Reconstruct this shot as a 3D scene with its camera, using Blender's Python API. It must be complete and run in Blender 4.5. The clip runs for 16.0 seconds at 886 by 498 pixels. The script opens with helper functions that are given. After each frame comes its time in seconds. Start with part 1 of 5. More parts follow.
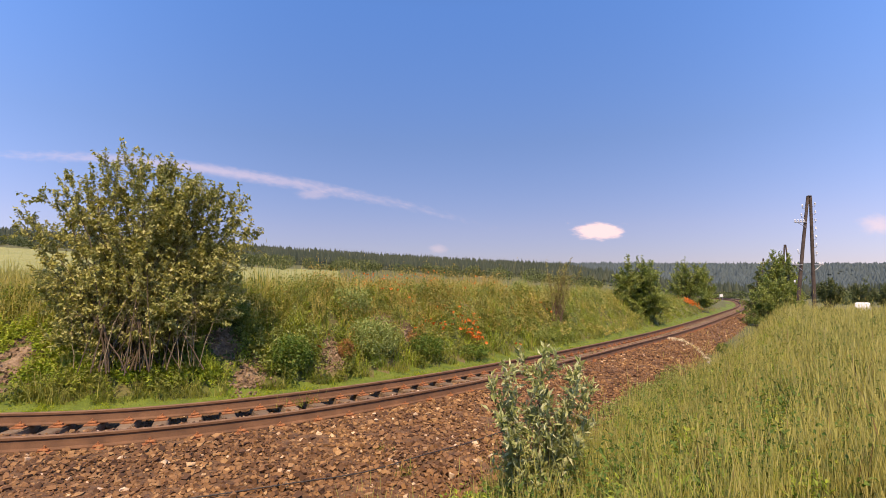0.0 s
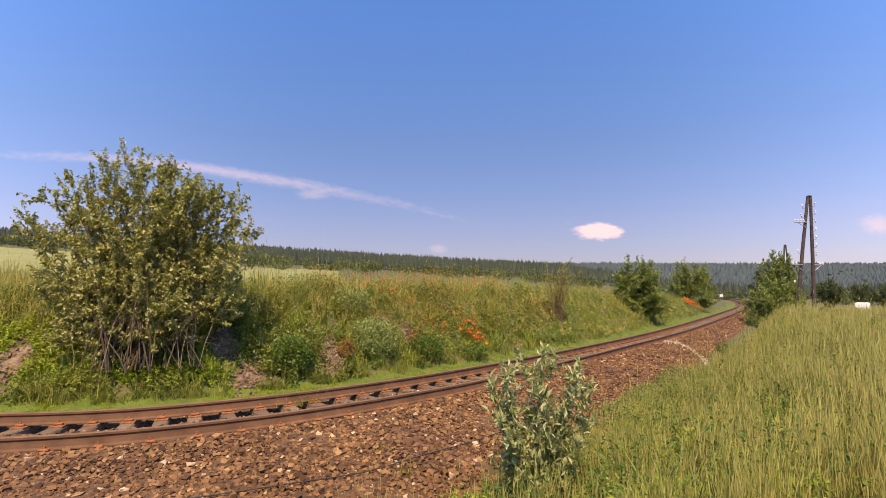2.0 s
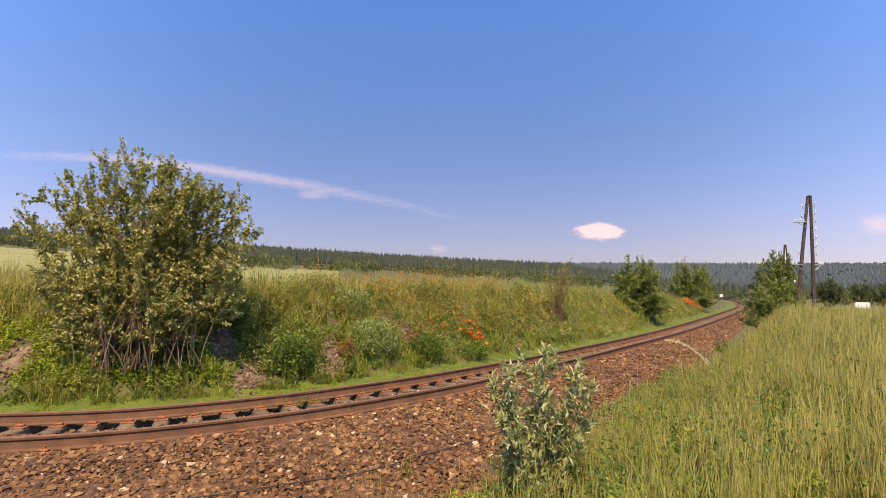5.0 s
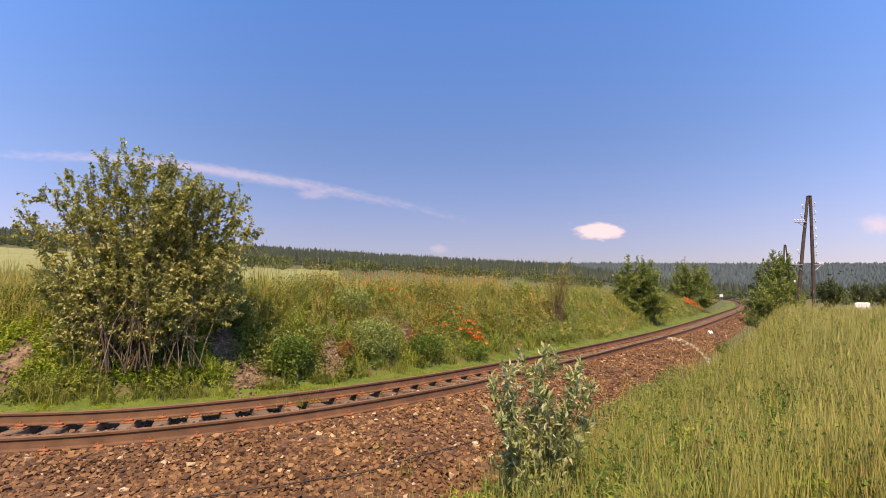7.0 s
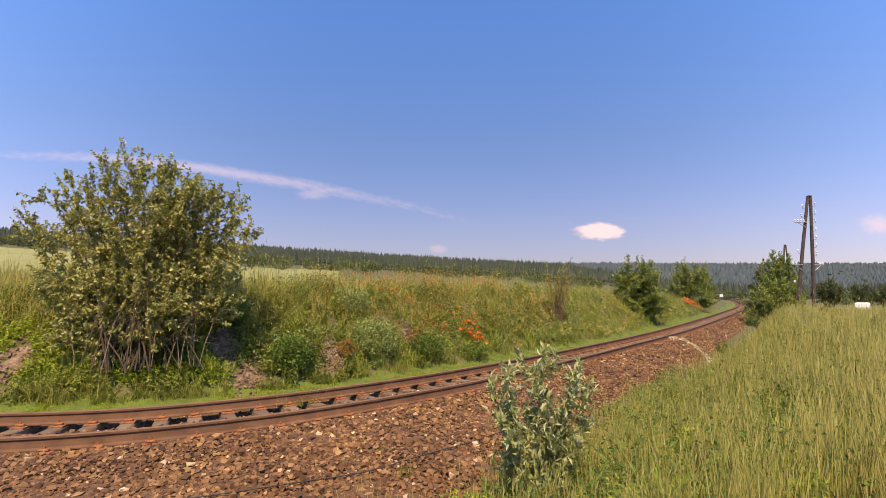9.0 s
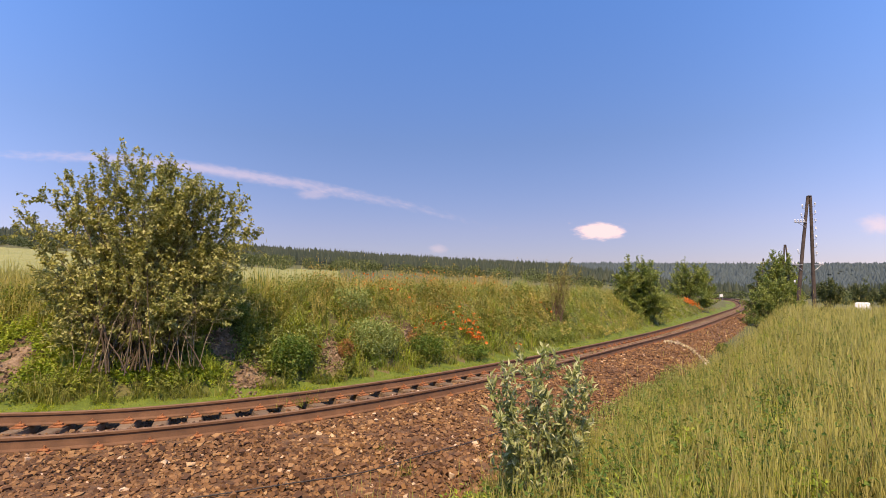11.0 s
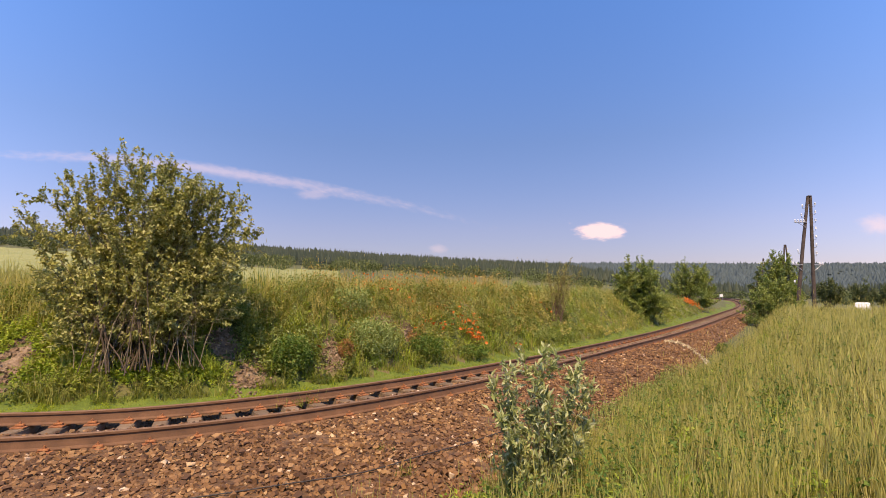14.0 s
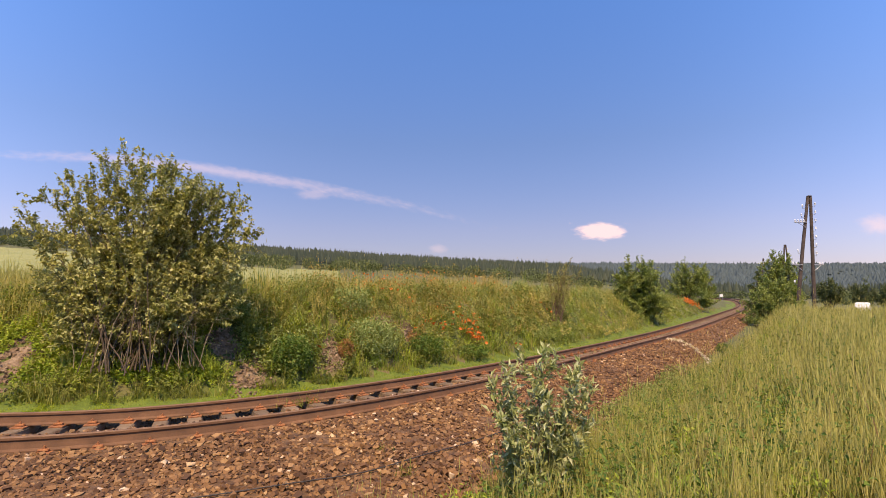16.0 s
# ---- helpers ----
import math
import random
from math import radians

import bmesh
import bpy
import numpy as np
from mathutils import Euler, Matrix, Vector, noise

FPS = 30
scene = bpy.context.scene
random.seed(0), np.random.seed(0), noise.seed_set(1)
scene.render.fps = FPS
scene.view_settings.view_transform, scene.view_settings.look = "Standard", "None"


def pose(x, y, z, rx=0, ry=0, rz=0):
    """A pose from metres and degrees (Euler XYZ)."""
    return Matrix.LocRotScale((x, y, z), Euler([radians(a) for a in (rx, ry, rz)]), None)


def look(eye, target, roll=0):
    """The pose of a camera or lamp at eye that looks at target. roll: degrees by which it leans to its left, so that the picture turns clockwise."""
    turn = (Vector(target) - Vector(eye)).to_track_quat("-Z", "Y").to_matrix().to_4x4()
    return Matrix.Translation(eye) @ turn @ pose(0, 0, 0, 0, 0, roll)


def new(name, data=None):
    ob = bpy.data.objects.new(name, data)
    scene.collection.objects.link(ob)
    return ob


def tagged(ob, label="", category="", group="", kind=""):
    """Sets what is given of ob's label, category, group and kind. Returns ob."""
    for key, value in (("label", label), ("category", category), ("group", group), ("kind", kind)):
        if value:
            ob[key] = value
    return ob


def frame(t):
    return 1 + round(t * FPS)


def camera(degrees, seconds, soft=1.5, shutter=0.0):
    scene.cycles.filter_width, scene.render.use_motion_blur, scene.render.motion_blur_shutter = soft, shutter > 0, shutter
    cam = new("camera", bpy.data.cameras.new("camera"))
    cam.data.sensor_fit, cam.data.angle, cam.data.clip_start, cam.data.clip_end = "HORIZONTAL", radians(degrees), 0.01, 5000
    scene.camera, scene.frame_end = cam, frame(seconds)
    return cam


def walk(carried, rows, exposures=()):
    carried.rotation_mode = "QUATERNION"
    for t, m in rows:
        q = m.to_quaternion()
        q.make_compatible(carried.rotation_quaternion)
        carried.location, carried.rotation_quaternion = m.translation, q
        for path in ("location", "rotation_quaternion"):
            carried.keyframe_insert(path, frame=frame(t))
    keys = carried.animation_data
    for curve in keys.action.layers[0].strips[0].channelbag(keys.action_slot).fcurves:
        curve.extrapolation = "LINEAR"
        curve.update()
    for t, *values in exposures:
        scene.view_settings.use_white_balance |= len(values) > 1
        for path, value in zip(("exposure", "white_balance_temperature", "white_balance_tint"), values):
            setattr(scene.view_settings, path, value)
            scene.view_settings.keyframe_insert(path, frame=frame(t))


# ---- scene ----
PATH = [(0.0, pose(0, 0, 2.0, 94.70, 0, 0)), (16.0, pose(0, 0, 2.0, 94.70, 0, 0))]
cam = camera(82.1, 16.0, soft=0.7)
walk(cam, PATH, exposures=[(0.0, 0.36, 7720, 24), (16.0, 0.36, 7720, 24)])

# ---- sky and sun ----
SUN_AZ, SUN_EL = radians(183), radians(56)      # clockwise from +y
world = bpy.data.worlds.new("sky")
scene.world = world
world.use_nodes = True
wn = world.node_tree.nodes
sky = wn.new("ShaderNodeTexSky")
sky.sky_type = "NISHITA"
sky.sun_disc = False
sky.sun_elevation, sky.sun_rotation = SUN_EL, SUN_AZ
sky.air_density, sky.dust_density, sky.ozone_density = 1.0, 0.4, 2.5
sky.altitude = 400
wn["Background"].inputs["Strength"].default_value = 0.13
# summer haze: the clear sky, tempered smoothly from the horizon up
w_co, w_sep = wn.new("ShaderNodeTexCoord"), wn.new("ShaderNodeSeparateXYZ")
w_ramp, w_mix = wn.new("ShaderNodeValToRGB"), wn.new("ShaderNodeMix")
w_mix.data_type, w_mix.blend_type = "RGBA", "MULTIPLY"
w_mix.inputs[0].default_value = 1.0
els = w_ramp.color_ramp.elements
els.new(0.12), els.new(0.28)
for e, (p, c) in zip(els, [(0.0, (0.42, 0.375, 0.50)), (0.12, (0.54, 0.52, 0.67)), (0.28, (0.54, 0.70, 0.93)), (0.5, (0.56, 1.04, 1.55))]):
    e.position, e.color = p, (*c, 1)
wl = world.node_tree.links
wl.new(w_co.outputs["Generated"], w_sep.inputs[0])
wl.new(w_sep.outputs["Z"], w_ramp.inputs[0])
wl.new(sky.outputs[0], w_mix.inputs[6])
wl.new(w_ramp.outputs[0], w_mix.inputs[7])
# the sky pales gently to both sides of the darkest arc
w_sq, w_gain, w_pale = wn.new("ShaderNodeMath"), wn.new("ShaderNodeMath"), wn.new("ShaderNodeVectorMath")
w_sq.operation, w_gain.operation, w_pale.operation = "POWER", "MULTIPLY_ADD", "SCALE"
w_abs = wn.new("ShaderNodeMath")
w_abs.operation = "ABSOLUTE"
w_sq.inputs[1].default_value = 3.0
w_gain.inputs[1].default_value, w_gain.inputs[2].default_value = 1.6, 0.96
wl.new(w_sep.outputs["X"], w_abs.inputs[0])
wl.new(w_abs.outputs[0], w_sq.inputs[0])
wl.new(w_sq.outputs[0], w_gain.inputs[0])
wl.new(w_mix.outputs[2], w_pale.inputs[0])
wl.new(w_gain.outputs[0], w_pale.inputs["Scale"])
wl.new(w_pale.outputs[0], wn["Background"].inputs["Color"])
to_sun = Vector((math.sin(SUN_AZ) * math.cos(SUN_EL), math.cos(SUN_AZ) * math.cos(SUN_EL), math.sin(SUN_EL)))
sun = new("sun", bpy.data.lights.new("sun", "SUN"))
sun.data.energy, sun.data.angle, sun.data.color = 5.0, radians(0.5), (1.0, 0.86, 0.60)
sun.matrix_world = look(to_sun * 50, (0, 0, 0))

# ---- materials ----
def material(name, build):
    m = bpy.data.materials.new(name)
    m.use_nodes = True
    nt = m.node_tree
    build(nt, nt.nodes["Principled BSDF"])
    return m


def nd(nt, kind, **values):
    n = nt.nodes.new("ShaderNode" + kind)
    for k, v in values.items():
        n.inputs[k].default_value = v
    return n


def ramp(nt, fac, stops):
    r = nt.nodes.new("ShaderNodeValToRGB")
    els = r.color_ramp.elements
    while len(els) < len(stops):
        els.new(0.5)
    for e, (p, c) in zip(els, stops):
        e.position, e.color = p, (*c, 1)
    nt.links.new(fac, r.inputs[0])
    return r.outputs[0]


def noise_tex(nt, scale, detail=4, coord="Object", rough=0.55):
    tc = nt.nodes.new("ShaderNodeTexCoord")
    n = nd(nt, "TexNoise", Scale=scale, Detail=detail, Roughness=rough)
    nt.links.new(tc.outputs[coord], n.inputs["Vector"])
    return n.outputs["Fac"]


def mix(nt, fac, a, b, mode="MIX"):
    m = nt.nodes.new("ShaderNodeMix")
    m.data_type, m.blend_type = "RGBA", mode
    for sock, v in ((m.inputs[0], fac), (m.inputs[6], a), (m.inputs[7], b)):
        if isinstance(v, (int, float)):
            sock.default_value = v
        elif isinstance(v, tuple):
            sock.default_value = (*v, 1)
        else:
            nt.links.new(v, sock)
    return m.outputs[2]


def bump(nt, bsdf, height, strength, distance):
    b = nd(nt, "Bump", Strength=strength, Distance=distance)
    nt.links.new(height, b.inputs["Height"])
    nt.links.new(b.outputs[0], bsdf.inputs["Normal"])


def plant_mat(name, a, b, c, patch_a, patch_b, patch=0.6, glow=0.35, rough=0.6, drift_share=0.5):
    """Leaves and blades: each island its own shade, drifting in patches; light passes through."""
    def build(nt, bsdf):
        geo = nt.nodes.new("ShaderNodeNewGeometry")
        own = ramp(nt, geo.outputs["Random Per Island"], [(0, a), (0.5, b), (1, c)])
        drift = ramp(nt, noise_tex(nt, patch, 3), [(0.35, patch_a), (0.65, patch_b)])
        col = mix(nt, drift_share, own, drift)
        nt.links.new(col, bsdf.inputs["Base Color"])
        bsdf.inputs["Roughness"].default_value = rough
        bsdf.inputs["Specular IOR Level"].default_value = 0.3
        tr = nt.nodes.new("ShaderNodeBsdfTranslucent")
        nt.links.new(mix(nt, 1.0, col, (1.0, 1.0, 0.55), "MULTIPLY"), tr.inputs["Color"])
        ms = nt.nodes.new("ShaderNodeMixShader")
        ms.inputs[0].default_value = glow
        nt.links.new(bsdf.outputs[0], ms.inputs[1])
        nt.links.new(tr.outputs[0], ms.inputs[2])
        nt.links.new(ms.outputs[0], nt.nodes["Material Output"].inputs["Surface"])
    return material(name, build)


def solid_mat(name, stops, scale, rough=0.8, metal=0.0, bump_s=0.4, bump_d=0.01, fine=None, random_shift=0.0):
    def build(nt, bsdf):
        fac = noise_tex(nt, scale, 6)
        col = ramp(nt, fac, stops)
        grain = noise_tex(nt, fine or scale * 8, 3)
        col = mix(nt, 0.45, col, ramp(nt, grain, [(0.3, (0.45, 0.45, 0.45)), (0.7, (1, 1, 1))]), "MULTIPLY")
        if random_shift:
            info = nt.nodes.new("ShaderNodeObjectInfo")
            col = mix(nt, random_shift, col, ramp(nt, info.outputs["Random"], [(0, (0.45, 0.42, 0.4)), (1, (1.3, 1.25, 1.2))]), "MULTIPLY")
        nt.links.new(col, bsdf.inputs["Base Color"])
        bsdf.inputs["Roughness"].default_value = rough
        bsdf.inputs["Metallic"].default_value = metal
        bump(nt, bsdf, grain, bump_s, bump_d)
    return material(name, build)


def stone_build(nt, bsdf):
    geo = nt.nodes.new("ShaderNodeNewGeometry")
    info = nt.nodes.new("ShaderNodeObjectInfo")
    add = nt.nodes.new("ShaderNodeMath")
    add.operation = "ADD"
    nt.links.new(geo.outputs["Random Per Island"], add.inputs[0])
    nt.links.new(info.outputs["Random"], add.inputs[1])
    fr = nt.nodes.new("ShaderNodeMath")
    fr.operation = "FRACT"
    nt.links.new(add.outputs[0], fr.inputs[0])
    own = ramp(nt, fr.outputs[0], [(0, (0.065, 0.032, 0.013)), (0.3, (0.14, 0.074, 0.031)), (0.6, (0.215, 0.12, 0.050)),
                                   (0.88, (0.295, 0.178, 0.078)), (0.975, (0.38, 0.255, 0.125)), (1.0, (0.70, 0.60, 0.46))])
    drift = ramp(nt, noise_tex(nt, 0.7, 3), [(0.35, (0.88, 0.78, 0.75)), (0.65, (1.12, 1.02, 0.85))])
    col = mix(nt, 1.0, own, drift, "MULTIPLY")
    g = noise_tex(nt, 60, 4)
    col = mix(nt, 0.5, col, ramp(nt, g, [(0.3, (0.6, 0.55, 0.5)), (0.7, (1.1, 1.05, 1.0))]), "MULTIPLY")
    nt.links.new(col, bsdf.inputs["Base Color"])
    bsdf.inputs["Roughness"].default_value = 0.85
    bump(nt, bsdf, g, 0.4, 0.006)


M_STONE = material("ballast_stone", stone_build)
M_BED = solid_mat("ballast_grit", [(0.3, (0.08, 0.04, 0.018)), (0.55, (0.17, 0.088, 0.038)), (0.75, (0.26, 0.14, 0.06))], 9, 0.95, 0, 1.0, 0.05, 22)
M_GROUND = solid_mat("soil_and_turf", [(0.3, (0.055, 0.075, 0.012)), (0.5, (0.10, 0.11, 0.022)), (0.62, (0.15, 0.12, 0.05)), (0.8, (0.22, 0.16, 0.085))], 0.9, 0.95, 0, 0.8, 0.05, 9)
M_TURF = solid_mat("mossy_turf", [(0.3, (0.085, 0.13, 0.012)), (0.55, (0.14, 0.195, 0.018)), (0.75, (0.21, 0.22, 0.04))], 2.5, 0.95, 0, 1.0, 0.05, 30)
M_SOIL = solid_mat("bare_earth", [(0.3, (0.13, 0.08, 0.045)), (0.5, (0.26, 0.17, 0.10)), (0.7, (0.40, 0.29, 0.19))], 5.0, 0.95, 0, 1.0, 0.08, 22)
M_FIELD = solid_mat("ripening_grain", [(0.3, (0.24, 0.255, 0.075)), (0.6, (0.31, 0.31, 0.10)), (0.8, (0.37, 0.355, 0.13))], 0.12, 0.95, 0, 1.0, 0.2, 2.5)
M_RAIL = solid_mat("rusty_rail_steel", [(0.3, (0.11, 0.052, 0.024)), (0.6, (0.18, 0.086, 0.04)), (0.8, (0.25, 0.12, 0.056))], 3, 0.85, 0.0, 0.3, 0.003, 60)
M_RAILTOP = solid_mat("worn_rail_head", [(0.3, (0.16, 0.085, 0.045)), (0.7, (0.25, 0.145, 0.08))], 4, 0.85, 0.0, 0.15, 0.002, 40)
M_RUST = solid_mat("orange_rust", [(0.3, (0.20, 0.075, 0.03)), (0.6, (0.38, 0.15, 0.055)), (0.8, (0.50, 0.22, 0.09))], 12, 0.9, 0.05, 0.5, 0.005, 60)
M_SLEEPER = solid_mat("weathered_sleeper", [(0.3, (0.15, 0.095, 0.055)), (0.6, (0.25, 0.175, 0.105)), (0.8, (0.35, 0.26, 0.17))], 5, 0.95, 0, 0.6, 0.01, 40, 0.5)
M_BARK = solid_mat("grey_brown_bark", [(0.3, (0.05, 0.034, 0.022)), (0.7, (0.14, 0.10, 0.062))], 14, 0.95, 0, 0.6, 0.01, 70)
M_TWIG = solid_mat("reddish_twig", [(0.3, (0.13, 0.07, 0.045)), (0.7, (0.25, 0.15, 0.10))], 14, 0.9, 0, 0.4, 0.005, 70)
M_POLE = solid_mat("tarred_pole_wood", [(0.3, (0.035, 0.025, 0.02)), (0.7, (0.10, 0.07, 0.055))], 3, 0.85, 0, 0.5, 0.01, 30)
M_IRON = solid_mat("galvanised_iron", [(0.3, (0.30, 0.30, 0.31)), (0.7, (0.5, 0.5, 0.52))], 20, 0.5, 0.6, 0.2, 0.002)
M_PORC = solid_mat("white_porcelain", [(0.3, (0.72, 0.74, 0.76)), (0.7, (0.85, 0.87, 0.9))], 20, 0.15, 0, 0.0, 0.001)
M_CABLE = solid_mat("black_cable", [(0.3, (0.02, 0.018, 0.016)), (0.7, (0.06, 0.05, 0.045))], 20, 0.7, 0, 0.2, 0.002)
M_WHITE = solid_mat("white_paint", [(0.3, (0.72, 0.72, 0.70)), (0.7, (0.82, 0.82, 0.80))], 8, 0.4, 0, 0.1, 0.002)
M_GLASS = solid_mat("dark_window", [(0.3, (0.02, 0.022, 0.025)), (0.7, (0.04, 0.045, 0.05))], 8, 0.1, 0, 0.0, 0.001)

# the darkest blades and patches stand for shadowed gaps, set in the colour
M_GRASS = plant_mat("meadow_grass", (0.018, 0.032, 0.005), (0.11, 0.13, 0.018), (0.46, 0.42, 0.12), (0.03, 0.05, 0.007), (0.30, 0.27, 0.055), 0.8, 0.22, drift_share=0.45)
M_STEM = plant_mat("upright_grass_stem", (0.08, 0.095, 0.017), (0.34, 0.32, 0.08), (0.66, 0.57, 0.25), (0.12, 0.14, 0.022), (0.48, 0.41, 0.12), 0.7, 0.22, drift_share=0.35)
M_STALK = plant_mat("withered_stalk", (0.16, 0.09, 0.04), (0.27, 0.16, 0.075), (0.38, 0.25, 0.13), (0.18, 0.11, 0.05), (0.30, 0.19, 0.09), 1.2, 0.15)
M_REED = plant_mat("broad_grass_blade", (0.10, 0.18, 0.02), (0.21, 0.30, 0.04), (0.36, 0.42, 0.09), (0.14, 0.22, 0.025), (0.30, 0.36, 0.06), 1.2)
M_HEAD = plant_mat("ripe_seed_head", (0.34, 0.33, 0.065), (0.50, 0.45, 0.12), (0.62, 0.52, 0.20), (0.36, 0.36, 0.07), (0.50, 0.42, 0.13), 0.8, 0.25)
M_VERGE = plant_mat("short_verge_grass", (0.18, 0.265, 0.012), (0.29, 0.36, 0.020), (0.40, 0.43, 0.04), (0.21, 0.29, 0.012), (0.35, 0.38, 0.028), 1.0)
M_WEED = plant_mat("bank_weeds", (0.09, 0.13, 0.018), (0.21, 0.245, 0.040), (0.36, 0.35, 0.085), (0.085, 0.13, 0.018), (0.36, 0.335, 0.080), 0.7, drift_share=0.62)
M_CREST = plant_mat("dry_crest_grass", (0.26, 0.27, 0.05), (0.46, 0.41, 0.11), (0.66, 0.55, 0.22), (0.27, 0.28, 0.055), (0.60, 0.47, 0.16), 0.6, drift_share=0.6)
M_NETTLE = plant_mat("nettle_leaf", (0.12, 0.205, 0.018), (0.28, 0.37, 0.034), (0.48, 0.52, 0.08), (0.17, 0.27, 0.022), (0.38, 0.43, 0.05), 1.5)
M_CLUMP = plant_mat("dark_weed_leaf", (0.045, 0.10, 0.014), (0.11, 0.19, 0.028), (0.22, 0.30, 0.055), (0.06, 0.125, 0.018), (0.16, 0.235, 0.038), 1.5)
M_GREY = plant_mat("grey_green_leaf", (0.17, 0.25, 0.065), (0.27, 0.34, 0.10), (0.42, 0.46, 0.19), (0.20, 0.28, 0.075), (0.34, 0.38, 0.14), 1.5)
M_DRYLEAF = plant_mat("sparse_olive_leaf", (0.20, 0.18, 0.05), (0.32, 0.29, 0.085), (0.46, 0.42, 0.15), (0.22, 0.20, 0.06), (0.38, 0.33, 0.11), 1.5)
M_SORREL = plant_mat("sorrel_seed", (0.42, 0.22, 0.06), (0.52, 0.33, 0.09), (0.50, 0.42, 0.13), (0.40, 0.30, 0.08), (0.52, 0.36, 0.12), 1.0)
M_DOCK = plant_mat("rusty_dock", (0.30, 0.13, 0.05), (0.42, 0.20, 0.08), (0.50, 0.30, 0.12), (0.32, 0.18, 0.06), (0.44, 0.24, 0.09), 1.5)
M_TREE = plant_mat("wild_fruit_leaf", (0.13, 0.16, 0.036), (0.335, 0.34, 0.092), (0.62, 0.57, 0.28), (0.19, 0.215, 0.044), (0.48, 0.44, 0.15), 1.2, 0.3, 0.38, 0.4)
M_BUSH = plant_mat("hedge_leaf", (0.07, 0.12, 0.02), (0.20, 0.265, 0.05), (0.46, 0.49, 0.17), (0.11, 0.175, 0.03), (0.33, 0.36, 0.09), 0.9, 0.3, 0.42)
M_WILLOW = plant_mat("silver_willow_leaf", (0.11, 0.155, 0.036), (0.32, 0.36, 0.12), (0.74, 0.73, 0.50), (0.20, 0.24, 0.07), (0.46, 0.47, 0.22), 4.0, 0.3, 0.45)
M_POPPY = plant_mat("poppy_petal", (0.72, 0.12, 0.016), (0.82, 0.20, 0.035), (0.86, 0.31, 0.08), (0.75, 0.15, 0.02), (0.84, 0.25, 0.055), 2.0, 0.4)
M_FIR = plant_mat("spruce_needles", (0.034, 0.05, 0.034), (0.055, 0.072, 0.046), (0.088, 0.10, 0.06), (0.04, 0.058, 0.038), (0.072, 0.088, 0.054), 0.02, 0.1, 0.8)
# the far hill's haze is mixed into this bluish base colour
M_HAZEFIR = plant_mat("haze_tinted_spruce", (0.062, 0.088, 0.092), (0.07, 0.098, 0.10), (0.082, 0.11, 0.108), (0.064, 0.09, 0.094), (0.078, 0.105, 0.105), 0.01, 0.1, 0.8)
M_BROADLEAF = plant_mat("broadleaf_edge", (0.055, 0.082, 0.028), (0.095, 0.122, 0.04), (0.17, 0.185, 0.065), (0.065, 0.092, 0.032), (0.13, 0.15, 0.052), 0.05, 0.2, 0.7)
M_BUTTERFLY = solid_mat("white_wing", [(0.3, (0.80, 0.80, 0.74)), (0.7, (0.88, 0.88, 0.84))], 60, 0.7, 0, 0.0, 0.001)
M_BODY = solid_mat("dark_insect_body", [(0.3, (0.05, 0.05, 0.05)), (0.7, (0.12, 0.11, 0.10))], 200, 0.8, 0, 0.2, 0.001)

# ---- the line of the track ----
RAIL_LINE = [(-60, 9.6), (-30, 8.7), (-14, 8.36), (-9.2, 8.32), (-7.12, 8.37), (-5.47, 8.64), (-3.91, 9.36), (-2.14, 10.6), (0.28, 12.86),
             (4.04, 17.12), (10.59, 25.47), (19.89, 38.76), (26.91, 49.13), (36.5, 63.5), (48.8, 84.0), (60.5, 106.0), (68.0, 124.0), (71.0, 146.0)]
GAUGE = 1.505


def spline(points, step):
    """Catmull-Rom through the points, resampled at an even step."""
    p = np.array(points, float)
    p = np.vstack([2 * p[0] - p[1], p, 2 * p[-1] - p[-2]])
    out = []
    for i in range(1, len(p) - 2):
        a, b, c, d = p[i - 1:i + 3]
        u = np.linspace(0, 1, 60, endpoint=False)[:, None]
        out.append(0.5 * (2 * b + (c - a) * u + (2 * a - 5 * b + 4 * c - d) * u ** 2 + (3 * b - a - 3 * c + d) * u ** 3))
    q = np.vstack(out + [p[-2:-1]])
    s = np.r_[0, np.cumsum(np.linalg.norm(np.diff(q, axis=0), axis=1))]
    at = np.arange(0, s[-1], step)
    return np.column_stack([np.interp(at, s, q[:, k]) for k in range(q.shape[1])])


FAR_RAIL = spline(RAIL_LINE, 0.25)


def normals2(line):
    t = np.gradient(line, axis=0)
    t /= np.linalg.norm(t, axis=1)[:, None]
    return t, np.column_stack([-t[:, 1], t[:, 0]])      # along, and to the field side


RAIL_T, RAIL_N = normals2(FAR_RAIL)
for _ in range(6):          # even the line out a little
    FAR_RAIL[1:-1] = 0.25 * FAR_RAIL[:-2] + 0.5 * FAR_RAIL[1:-1] + 0.25 * FAR_RAIL[2:]
RAIL_T, RAIL_N = normals2(FAR_RAIL)
CENTRE = FAR_RAIL - RAIL_N * GAUGE / 2
C_T, C_N = normals2(CENTRE)
CANT = np.interp(CENTRE[:, 0], [-8, -3, 0, 3, 6, 12], [0.0, 0.0, 0.03, 0.09, 0.13, 0.15])


NARROW_X, NARROW = [-2.5, -1, 0.5, 2, 4, 8, 20], [1.0, 1.2, 1.45, 1.8, 2.0, 2.4, 3.0]     # how the bed narrows along the line


